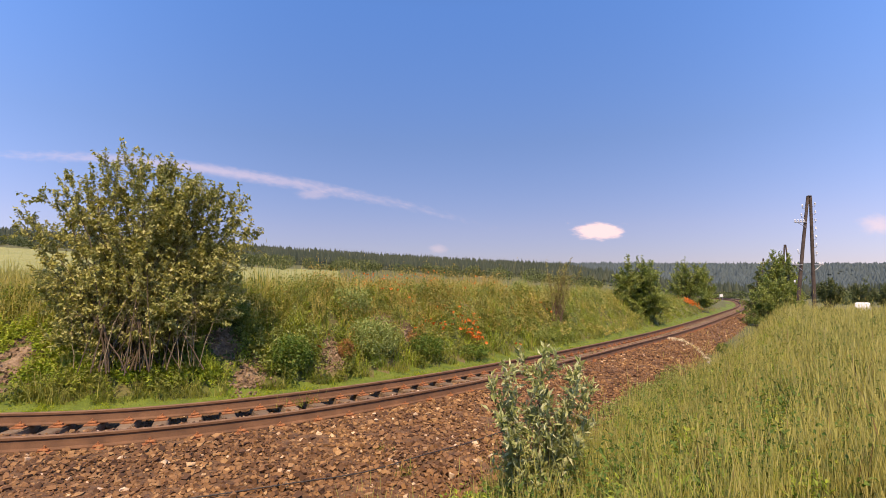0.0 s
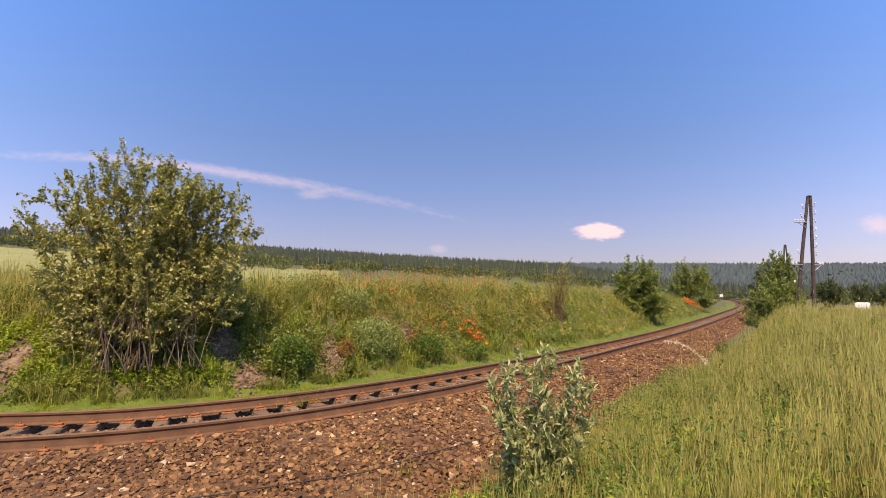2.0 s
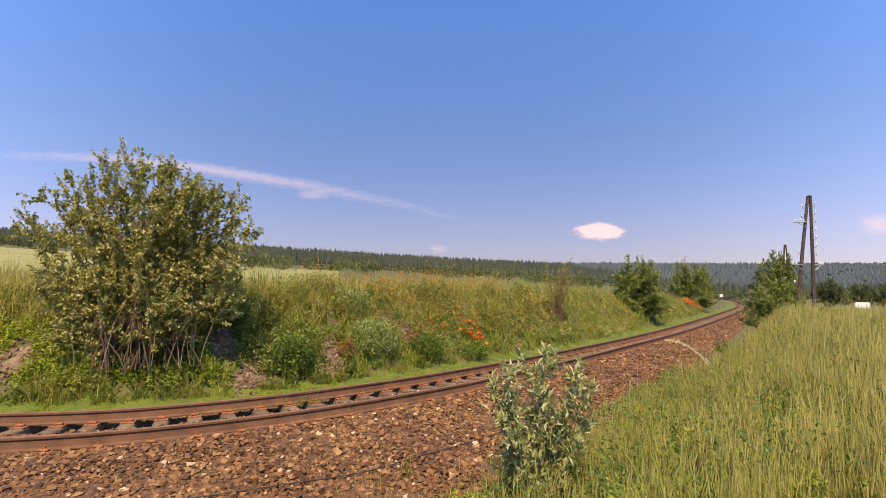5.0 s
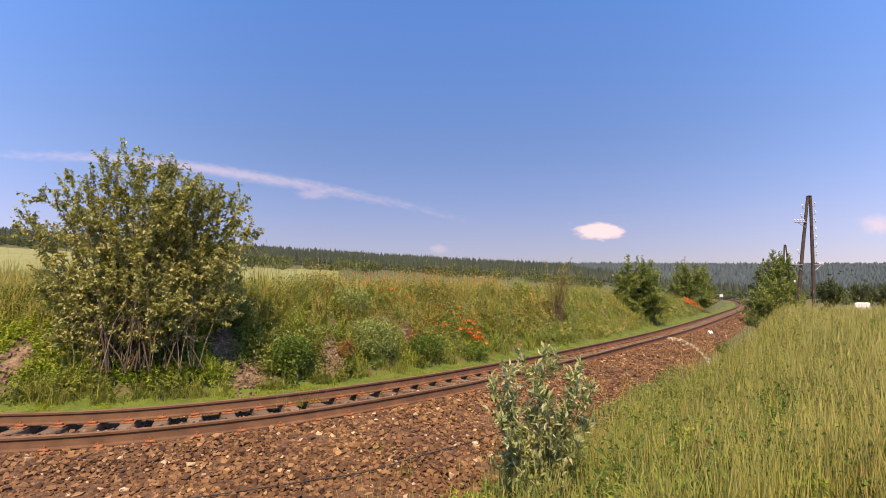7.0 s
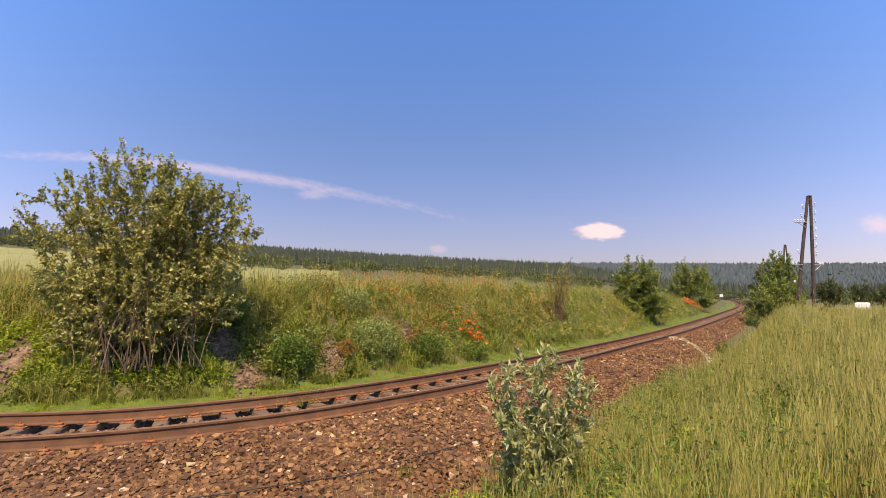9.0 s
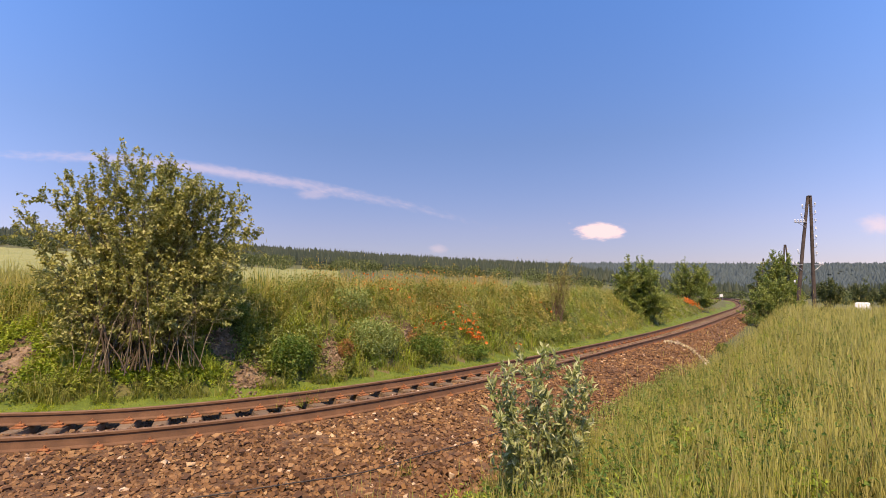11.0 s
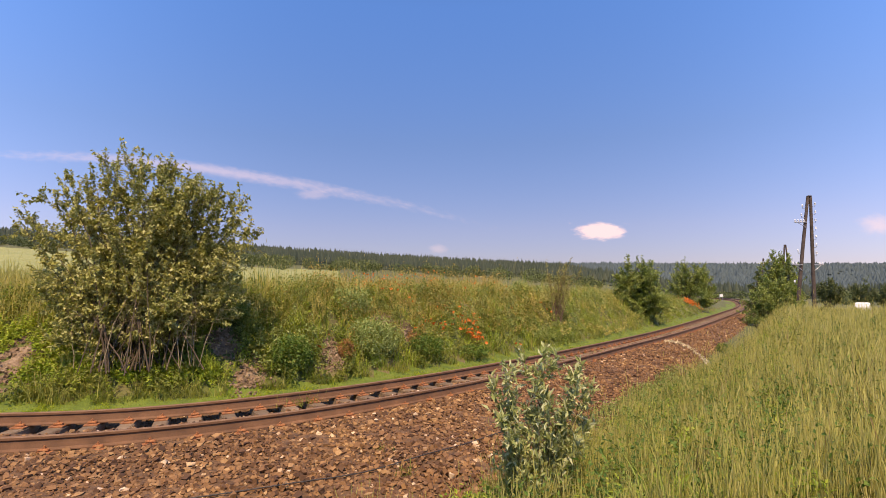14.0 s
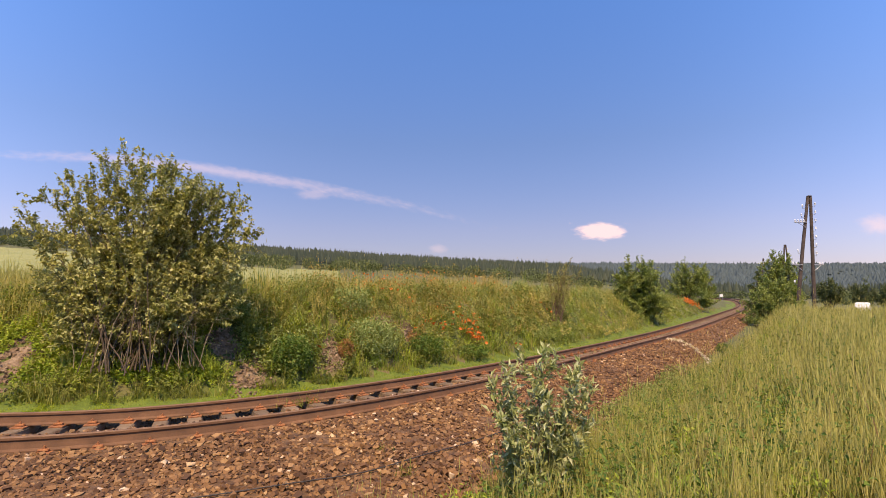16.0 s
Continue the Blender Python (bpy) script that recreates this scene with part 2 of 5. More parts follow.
def track_coords(x, y):
    """Signed distance from the track's centre (field side positive), and the place along it."""
    x, y = np.asarray(x, float).ravel(), np.asarray(y, float).ravel()
    d, idx = np.empty(len(x)), np.empty(len(x), int)
    for i in range(0, len(x), 4000):
        dx = (x[i:i + 4000, None] - CENTRE[None, ::4, 0]).astype(np.float32)
        dy = (y[i:i + 4000, None] - CENTRE[None, ::4, 1]).astype(np.float32)
        k = np.argmin(dx * dx + dy * dy, axis=1) * 4
        px, py = x[i:i + 4000], y[i:i + 4000]
        along = (px - CENTRE[k, 0]) * C_T[k, 0] + (py - CENTRE[k, 1]) * C_T[k, 1]
        k = np.clip(k + np.clip(np.round(along / 0.25), -2, 2).astype(int), 0, len(CENTRE) - 1)
        dx, dy = (px - CENTRE[k, 0])[:, None], (py - CENTRE[k, 1])[:, None]
        d[i:i + 4000] = dx[:, 0] * C_N[k, 0] + dy[:, 0] * C_N[k, 1]
        far = np.hypot(dx[:, 0], dy[:, 0])
        d[i:i + 4000] = np.where(np.abs(d[i:i + 4000]) < far * 0.7, np.sign(d[i:i + 4000]) * far, d[i:i + 4000])
        idx[i:i + 4000] = k
    # the bed narrows further along, so the near bank closes in on it
    squeeze = np.interp(CENTRE[idx, 0], NARROW_X, NARROW)
    return np.where(d < -1.9, -1.9 + (d + 1.9) * squeeze, d), idx


def step01(a, b, v):
    t = np.clip((v - a) / (b - a), 0, 1)
    return t * t * (3 - 2 * t)


def waves(x, y, seed, size):
    """Cheap smooth unevenness, about -1 to 1."""
    rs = np.random.RandomState(seed)
    out = np.zeros_like(np.asarray(x, float))
    for k in range(7):
        a, ph, w = rs.uniform(0, 2 * np.pi), rs.uniform(0, 6.28), rs.uniform(0.5, 2.2) / size
        out += np.sin((x * np.cos(a) + y * np.sin(a)) * w * 2 + ph)
    return out / 3.0


AZ = [-3, -0.87, -0.42, -0.2, 0.13, 0.46, 0.6, 3]
FIELD_RISE = [0.095, 0.092, 0.061, 0.052, 0.032, 0.0, -0.006, -0.006]
RIDGE_AZ = [-3, -0.87, -0.37, -0.1, 0.24, 0.45, 0.6, 3]
RIDGE = [0.128, 0.126, 0.092, 0.073, 0.055, 0.033, 0.026, 0.02]     # rise of the wooded skyline, tree tops included


def height(x, y):
    """Height of the ground."""
    shape = np.shape(x)
    x, y = np.asarray(x, float).ravel(), np.asarray(y, float).ravel()
    d, idx = track_coords(x, y)
    yy = np.maximum(y, 6)
    t = np.where(y > 4, x / yy, np.sign(x) * 3)
    D = np.clip(y, 0, 2000)
    crest = np.interp(CENTRE[idx, 0], [-12, -3, 5, 14, 25, 45], [1.85, 1.65, 1.5, 1.3, 1.1, 0.5])
    rise = np.interp(t, AZ, FIELD_RISE)
    plateau = crest + rise * np.clip(D - 12, 0, 130)
    ridge = 2 + np.interp(t, RIDGE_AZ, RIDGE) * 420 - 11
    plateau = plateau + (ridge - plateau) * np.clip((D - 140) / 280, 0, 1)
    plateau = plateau + (np.interp(t, [-1, 0.2, 0.5, 1], [30, 26, 40, 42]) - plateau) * step01(430, 900, D)
    left = -0.22 + (plateau + 0.22) * step01(1.9, 4.9, d)
    left = left + 0.10 * waves(x, y, 3, 1.2) * step01(2.2, 3.5, d) * (1 - step01(40, 80, D))
    bank = np.interp(CENTRE[idx, 0], [-6, 0, 6, 14, 30, 50], [0.45, 0.5, 0.72, 0.70, 0.45, 0.1])
    bank_run = 3.8 * np.interp(CENTRE[idx, 0], [-2.5, -1, 0.5, 2, 4, 8, 20], [1.0, 1.2, 1.45, 1.8, 1.67, 1.5, 1.25])
    right = -0.55 + (bank + 0.55) * step01(-4.4, -4.4 - bank_run, d)
    right = right - 0.12 * step01(-8.5, -14, d) * step01(4, 12, y)
    right = right + 0.07 * waves(x, y, 5, 0.9) * step01(-4.4, -5.5, d)
    low = np.interp(t, [0.4, 0.6, 1.2], [1.0, -1.0, -2.0])
    right = right + (low - right) * step01(38, 62, D)
    far_r = np.interp(t, RIDGE_AZ, RIDGE) * 300 - 10
    right = right + (far_r - right) * step01(120, 330, D)
    right = right + (42 - right) * step01(400, 900, D)
    z = np.where(d > 0, left, right)
    z = np.where((d > -1.9) & (d < 1.25), -0.42, z)
    z = np.where((d <= -1.9) & (d > -4.4), -0.42 - 0.2 * step01(-1.9, -4.0, d), z)
    return z.reshape(shape)


# ---- mesh builders ----
def raw_mesh(name, verts, tris, mat, smooth=False):
    me = bpy.data.meshes.new(name)
    verts, tris = np.asarray(verts, np.float32), np.asarray(tris, np.int32)
    n = tris.shape[1]
    me.vertices.add(len(verts))
    me.vertices.foreach_set("co", verts.ravel())
    me.loops.add(tris.size)
    me.loops.foreach_set("vertex_index", tris.ravel())
    me.polygons.add(len(tris))
    me.polygons.foreach_set("loop_start", np.arange(0, tris.size, n, dtype=np.int32))
    me.polygons.foreach_set("loop_total", np.full(len(tris), n, np.int32))
    me.polygons.foreach_set("use_smooth", np.full(len(tris), smooth))
    me.materials.append(mat)
    me.update(calc_edges=True)
    return me


def part(name, bm_or_mesh, mat=None, parent=None, label=""):
    """Links a bmesh or mesh as one mesh object under a thing or a part."""
    if isinstance(bm_or_mesh, bmesh.types.BMesh):
        me = bpy.data.meshes.new(name)
        bm_or_mesh.to_mesh(me)
        bm_or_mesh.free()
        me.materials.append(mat)
    else:
        me = bm_or_mesh
    ob = new(name, me)
    if parent:
        ob.parent = parent
    return tagged(ob, label)


def repeat_shape(v, f, n):
    """Indices of n copies of a small shape with v vertices and faces f."""
    return (np.arange(n)[:, None, None] * v + np.asarray(f)[None]).reshape(-1, len(f[0]))


def blades(base, h, lean, lean_dir, width, rs, plain=False):
    """Curved tapering grass blades."""
    n = len(base)
    face = rs.uniform(0, np.pi, n)
    side = np.column_stack([np.cos(face), np.sin(face), np.zeros(n)])
    ld = np.column_stack([np.cos(lean_dir), np.sin(lean_dir), np.zeros(n)])
    rows = []
    for u, w in (((0, 0.8), (0.55, 0.9)) if plain else ((0, 0.7), (0.4, 1.0), (0.75, 0.7))):
        c = base + ld * (lean * h * u ** 1.8)[:, None]
        c[:, 2] += h * (u - 0.35 * lean * u ** 2.2)
        rows += [c - side * (width * w / 2)[:, None], c + side * (width * w / 2)[:, None]]
    tip = base + ld * (lean * h)[:, None]
    tip[:, 2] += h * (1 - 0.35 * lean)
    v = np.stack(rows + [tip], axis=1).reshape(-1, 3)
    if plain:
        return v, repeat_shape(5, [(0, 1, 3), (0, 3, 2), (2, 3, 4)], n)
    return v, repeat_shape(7, [(0, 1, 3), (0, 3, 2), (2, 3, 5), (2, 5, 4), (4, 5, 6)], n)


def leaves(pos, size, rs, slim=0.45, droop=0.3, fold=0.12, along=None):
    """Pointed leaves folded along the rib, at random turns unless their directions are given."""
    n = len(pos)
    if along is None:
        a, e = rs.uniform(0, 2 * np.pi, n), rs.normal(-droop, 0.55, n)
        along = np.column_stack([np.cos(a) * np.cos(e), np.sin(a) * np.cos(e), np.sin(e)])
    r = rs.normal(0, 1, (n, 3))
    r[:, 2] *= 0.35
    side = np.cross(along, np.column_stack([r[:, 0] * 0.6, r[:, 1] * 0.6, np.ones(n)]))
    side /= np.linalg.norm(side, axis=1)[:, None] + 1e-9
    up = np.cross(side, along)
    s = size[:, None]
    mid = pos + along * s * 0.45
    tip = pos + along * s
    v = np.stack([pos, mid - side * s * slim / 2 + up * s * fold, mid + side * s * slim / 2 + up * s * fold, tip], axis=1).reshape(-1, 3)
    return v, repeat_shape(4, [(0, 3, 1), (0, 2, 3)], n)


def spindles(base, axis, length, radius):
    """Slim three-sided seed heads."""
    n = len(base)
    axis = axis / np.linalg.norm(axis, axis=1)[:, None]
    s1 = np.cross(axis, np.array([0.3, 1.0, 0.2]))
    s1 /= np.linalg.norm(s1, axis=1)[:, None]
    s2 = np.cross(axis, s1)
    m = base + axis * (length * 0.4)[:, None]
    r = radius[:, None]
    v = np.stack([base, m + s1 * r, m - s1 * r * 0.5 + s2 * r * 0.87, m - s1 * r * 0.5 - s2 * r * 0.87, base + axis * length[:, None]], axis=1).reshape(-1, 3)
    return v, repeat_shape(5, [(0, 2, 1), (0, 3, 2), (0, 1, 3), (4, 1, 2), (4, 2, 3), (4, 3, 1)], n)


def tubes(lines, radii, sides=5):
    """Tapered tubes along several lines of points, in one array pair."""
    V, F, off = [], [], 0
    for p, r in zip(lines, radii):
        p, r = np.asarray(p, float), np.asarray(r, float)
        t = np.gradient(p, axis=0)
        t /= np.linalg.norm(t, axis=1)[:, None] + 1e-9
        ref = np.where(np.abs(t[:, 2:3]) > 0.9, np.array([[1.0, 0, 0]]), np.array([[0, 0, 1.0]]))
        a = np.cross(t, ref)
        a /= np.linalg.norm(a, axis=1)[:, None] + 1e-9
        b = np.cross(t, a)
        ang = np.arange(sides) * 2 * np.pi / sides
        ring = p[:, None] + r[:, None, None] * (a[:, None] * np.cos(ang)[None, :, None] + b[:, None] * np.sin(ang)[None, :, None])
        V.append(ring.reshape(-1, 3))
        k = len(p)
        i, j = np.meshgrid(np.arange(k - 1), np.arange(sides), indexing="ij")
        q = np.stack([i * sides + j, i * sides + (j + 1) % sides, (i + 1) * sides + (j + 1) % sides, (i + 1) * sides + j], axis=-1).reshape(-1, 4)
        F.append(q + off)
        off += k * sides
    return np.vstack(V), np.vstack(F)


def merge(*pairs):
    V, F, off = [], [], 0
    for v, f in pairs:
        V.append(v)
        F.append(np.asarray(f) + off)
        off += len(v)
    return np.vstack(V), np.vstack(F)


def box_bm(sx, sy, sz, bevel=0.0, z0=0.0, taper=1.0):
    bm = bmesh.new()
    bmesh.ops.create_cube(bm, size=1.0)
    for v in bm.verts:
        k = taper if v.co.z > 0 else 1.0
        v.co = Vector((v.co.x * sx * k, v.co.y * sy * k, (v.co.z + 0.5) * sz + z0))
    if bevel:
        bmesh.ops.bevel(bm, geom=bm.edges[:], offset=bevel, segments=1, affect="EDGES")
    return bm


# ---- ground ----
def make_ground():
    front = np.radians(np.arange(-60, 60.01, 0.55))
    back = np.radians(np.arange(64, 298, 3.0))
    ang = np.r_[front, back]
    rad = np.r_[0.0001, 0.6, 1.2, 2.0 * 1.027 ** np.arange(0, 290)]
    rad = rad[rad < 4300]
    A, R = np.meshgrid(ang, rad)
    X, Y = R * np.sin(A) + 0.37, R * np.cos(A) - 0.53
    Z = height(X, Y)
    m = len(ang)
    i, j = np.meshgrid(np.arange(len(rad) - 1), np.arange(m), indexing="ij")
    quads = np.stack([i * m + j, i * m + (j + 1) % m, (i + 1) * m + (j + 1) % m, (i + 1) * m + j], axis=-1).reshape(-1, 4)[:, ::-1]
    V = np.column_stack([X.ravel(), Y.ravel(), Z.ravel()])
    me = raw_mesh("ground", V, quads, M_GROUND, True)
    me.materials.append(M_FIELD)
    me.materials.append(M_SOIL)
    me.materials.append(M_TURF)
    c = V[quads].mean(axis=1)
    d, idx = track_coords(c[:, 0], c[:, 1])
    mi = np.zeros(len(c), np.int32)
    mi[(d > 9.0) & (c[:, 1] < 150) & (c[:, 0] / np.maximum(c[:, 1], 1) < -0.2)] = 1
    mi[(d > 1.2) & (d < 2.4) & (c[:, 1] < 160)] = 3
    me.polygons.foreach_set("material_index", mi)
    return tagged(new("ground", me), "grassy railway cutting and rising farmland", "ground", kind="structure")


make_ground()


BED_D = np.array([-4.7, -4.2, -3.4, -2.5, -1.6, -1.1, -0.84, -0.72, -0.5, -0.2, 0.2, 0.5, 0.85, 1.0, 1.3, 1.5])
BED_Z = np.array([-0.66, -0.56, -0.44, -0.33, -0.22, -0.175, -0.165, -0.165, -0.17, -0.165, -0.175, -0.30, -0.31, -0.22, -0.25, -0.42])


def bed_squeeze(i):
    """How much the bed narrows further along."""
    return np.interp(CENTRE[i, 0], NARROW_X, NARROW)


def make_ballast_bed():
    """The broad bed of crushed stone under and beside the track."""
    prof = list(zip(BED_D, BED_Z))
    sel = np.where((CENTRE[:, 0] > -16))[0]
    rows, k = [], len(prof)
    for n, i in enumerate(sel):
        for d, z in prof:
            p = CENTRE[i] + C_N[i] * (d if d > -1.1 else -1.1 + (d + 1.1) / bed_squeeze(i))
            zz = z + (CANT[i] * (0.5 - d / GAUGE) if d < 0.75 and d > -1.2 else CANT[i] * step01(-4.5, -1.2, np.array(d)) * 1.2 if d <= -1.2 else 0)
            rows.append((p[0], p[1], float(zz)))
    V = np.array(rows)
    V[:, 2] += 0.018 * waves(V[:, 0], V[:, 1], 11, 0.35)
    i, j = np.meshgrid(np.arange(len(sel) - 1), np.arange(k - 1), indexing="ij")
    q = np.stack([i * k + j, (i + 1) * k + j, (i + 1) * k + j + 1, i * k + j + 1], axis=-1).reshape(-1, 4)[:, ::-1]
    ob = new("ballast_bed", raw_mesh("ballast_bed", V, q, M_BED, True))
    return tagged(ob, "broad bed of rust-brown crushed stone ballast", "ballast", kind="structure")


def bed_height(d, i):
    d = np.where(d < -1.1, -1.1 + (d + 1.1) * bed_squeeze(i), d)
    z = np.interp(d, BED_D, BED_Z)
    c = CANT[i]
    return z + np.where(d >= 0.75, 0, np.where(d > -1.2, c * (0.5 - d / GAUGE), c * step01(-4.5, -1.2, d) * 1.2))


bed = make_ballast_bed()


# ---- track ----
def rail_mesh(side):
    """side 0: field-side rail, 1: the outer rail nearer to the path."""
    prof = [(-0.036, 0.002), (-0.036, 0.032), (-0.030, 0.040), (0.030, 0.040), (0.036, 0.032), (0.036, 0.002), (0.014, -0.014), (0.020, -0.060), (0.032, -0.115),
            (0.068, -0.140), (0.068, -0.155), (-0.068, -0.155), (-0.068, -0.140), (-0.032, -0.115), (-0.020, -0.060), (-0.014, -0.014)]
    sel = np.where(CENTRE[:, 0] > -16)[0]
    k = len(prof)
    off = GAUGE / 2 * (1 if side == 0 else -1)
    P = CENTRE[sel] + C_N[sel] * off
    z0 = CANT[sel] if side else np.zeros(len(sel))
    V = []
    for (px, py), n, z in zip(P, C_N[sel], z0):
        V += [(px + n[0] * a, py + n[1] * a, z + b) for a, b in prof]
    i, j = np.meshgrid(np.arange(len(sel) - 1), np.arange(k), indexing="ij")
    q = np.stack([i * k + j, i * k + (j + 1) % k, (i + 1) * k + (j + 1) % k, (i + 1) * k + j], axis=-1).reshape(-1, 4)
    me = raw_mesh("rail", V, q, M_RAIL)
    me.materials.append(M_RAILTOP)
    mi = np.where(np.isin(j.ravel(), (2, 3)), 1, 0).astype(np.int32)
    mi[j.ravel() == 1] = 1
    me.polygons.foreach_set("material_index", mi)
    return me


track = tagged(new("railway_track"), "single rusty railway track curving through the cutting", "railway track")
part("rail", rail_mesh(0), None, track, "rusty inner rail of the curve")
part("rail", rail_mesh(1), None, track, "rusty outer rail of the curve")


def plate_bm():
    bm = box_bm(0.21, 0.36, 0.022, 0.004)
    for s in (-1, 1):
        r = bmesh.ops.create_cube(bm, size=1.0)["verts"]
        for v in r:
            v.co = Vector((v.co.x * 0.13, v.co.y * 0.03 + s * 0.095, v.co.z * 0.04 + 0.04))
    return bm


def bolt_bm():
    bm = bmesh.new()
    bmesh.ops.create_cone(bm, cap_ends=True, segments=6, radius1=0.024, radius2=0.024, depth=0.024, matrix=Matrix.Translation((0, 0, 0.014)))
    bmesh.ops.create_cone(bm, cap_ends=True, segments=8, radius1=0.011, radius2=0.010, depth=0.022, matrix=Matrix.Translation((0, 0, 0.032)))
    return bm


def clip_bm():
    bm = box_bm(0.13, 0.075, 0.03, 0.006, -0.01, 0.75)
    return bm


def sleeper_bm():
    bm = box_bm(0.26, 2.42, 0.17, 0.02, -0.17, 0.86)
    return bm


def mesh_of(name, bm, mat):
    me = bpy.data.meshes.new(name)
    bm.to_mesh(me)
    bm.free()
    me.materials.append(mat)
    return me


ME_SLEEPER, ME_PLATE = mesh_of("sleeper", sleeper_bm(), M_SLEEPER), mesh_of("base_plate", plate_bm(), M_RUST)
ME_BOLT, ME_CLIP = mesh_of("bolt", bolt_bm(), M_RUST), mesh_of("rail_clip", clip_bm(), M_RUST)


def make_sleepers():
    cs = np.r_[0, np.cumsum(np.linalg.norm(np.diff(CENTRE, axis=0), axis=1))]
    start = cs[np.argmin(np.abs(CENTRE[:, 0] + 10))]
    for n in range(150):
        s = start + n * 0.56 + random.uniform(-0.02, 0.02)
        if s > cs[-1] - 1:
            break
        p = [np.interp(s, cs, CENTRE[:, k]) for k in (0, 1)]
        i = int(np.argmin(np.abs(cs - s)))
        t = C_T[i]
        roll = math.atan2(CANT[i], GAUGE)
        ob = part("sleeper", ME_SLEEPER, None, track)
        ob.matrix_local = pose(p[0], p[1], -0.178 + CANT[i] / 2, 0, 0, math.degrees(math.atan2(t[1], t[0])) + random.uniform(-0.8, 0.8)) @ pose(0, 0, 0, -math.degrees(roll))
        if n > 62:
            continue
        for sd in (-1, 1):
            pl = part("base_plate", ME_PLATE, None, ob)
            pl.matrix_local = pose(0, sd * GAUGE / 2, 0.0)
            for e in (-1, 1):
                c = part("rail_clip", ME_CLIP, None, ob)
                c.matrix_local = pose(0, sd * GAUGE / 2 + e * 0.085, 0.046, 0, 0, random.uniform(-6, 6))
                b = part("bolt", ME_BOLT, None, ob)
                b.matrix_local = pose(random.uniform(-0.01, 0.01), sd * GAUGE / 2 + e * 0.09, 0.062, random.uniform(-6, 6), random.uniform(-6, 6), random.uniform(0, 60))


make_sleepers()


# ---- ballast stones ----
def stone_shape(rs):
    """A broken angular stone about one unit across."""
    V = np.array([(x, y, z) for x in (-1, 1) for y in (-1, 1) for z in (-1, 1)], float) * 0.36
    V *= rs.uniform(0.55, 1.25, (8, 1))
    V += rs.uniform(-0.09, 0.09, (8, 3))
    F = np.array([(0, 1, 3), (0, 3, 2), (4, 6, 7), (4, 7, 5), (0, 4, 5), (0, 5, 1), (2, 3, 7), (2, 7, 6), (0, 2, 6), (0, 6, 4), (1, 5, 7), (1, 7, 3)])
    return V, F


def random_turns(n, rs):
    q = rs.normal(0, 1, (n, 4))
    q /= np.linalg.norm(q, axis=1)[:, None]
    w, x, y, z = q.T
    return np.stack([np.stack([1 - 2 * (y * y + z * z), 2 * (x * y - z * w), 2 * (x * z + y * w)], -1),
                     np.stack([2 * (x * y + z * w), 1 - 2 * (x * x + z * z), 2 * (y * z - x * w)], -1),
                     np.stack([2 * (x * z - y * w), 2 * (y * z + x * w), 1 - 2 * (x * x + y * y)], -1)], axis=1)


def bed_points(n, s_lo, s_hi, d_lo, d_hi, rs, power=1.0):
    lo, hi = np.argmin(np.abs(CENTRE[:, 0] - s_lo)), np.argmin(np.abs(CENTRE[:, 0] - s_hi))
    f = lo + (hi - lo) * rs.uniform(0, 1, n) ** power
    i = f.astype(int)
    d = rs.uniform(d_lo, d_hi, n)
    u = (f - i)[:, None]
    p = CENTRE[i] * (1 - u) + CENTRE[i + 1] * u + (C_N[i] * (1 - u) + C_N[i + 1] * u) * d[:, None]
    return np.column_stack([p, bed_height(d, i)]), d


def scatter_stones():
    rs = np.random.RandomState(7)
    shapes = [stone_shape(rs) for _ in range(16)]
    packs = []
    for n, lo, hi, dl, dh, smin, smax, pw in ((23500, -7.8, 2.5, -4.6, -0.86, 0.036, 0.092, 1.0), (7500, 2.5, 11, -3.1, -0.84, 0.045, 0.09, 1.0),
                                              (3600, 11, 40, -2.1, -0.9, 0.05, 0.10, 1.2), (3800, -9, 14, -0.70, 0.45, 0.04, 0.08, 1.2), (900, -9, 8, 0.85, 1.35, 0.04, 0.07, 1.0)):
        p, d = bed_points(n, lo, hi, dl, dh, rs, pw)
        size = rs.uniform(smin, smax, n) * rs.choice([0.65, 0.85, 0.85, 1.2], n)
        p[:, 2] += size * rs.uniform(-0.05, 0.28, n)
        kind = rs.randint(0, len(shapes), n)
        R = random_turns(n, rs)
        R[:, 2, :] *= 0.75
        for k, (sv, sf) in enumerate(shapes):
            m = kind == k
            v = np.einsum("nij,vj->nvi", R[m], sv) * size[m][:, None, None] + p[m][:, None]
            packs.append((v.reshape(-1, 3), repeat_shape(len(sv), sf, m.sum())))
    V, F = merge(*packs)
    ob = part("ballast_stones", raw_mesh("ballast_stones", V, F, M_STONE), None, bed)
    tagged(ob, "rust-brown broken ballast stones", kind="stuff")


scatter_stones()


def single_stones(count):
    """The stones nearest to the path, each by itself."""
    rs = np.random.RandomState(12)
    shapes = []
    for _ in range(8):
        v, f = stone_shape(rs)
        shapes.append(raw_mesh("stone", v, f, M_STONE))
    p, d = bed_points(count, -5.0, 1.2, -4.4, -2.6, rs)
    for k in range(count):
        ob = part("stone", shapes[rs.randint(0, 8)], None, bed)
        size = rs.uniform(0.055, 0.115)
        ob.matrix_local = pose(p[k, 0], p[k, 1], p[k, 2] + 0.3 * size, *rs.uniform(0, 360, 3)) @ Matrix.Diagonal((size, size * 0.9, size * 0.75, 1))


single_stones(290)
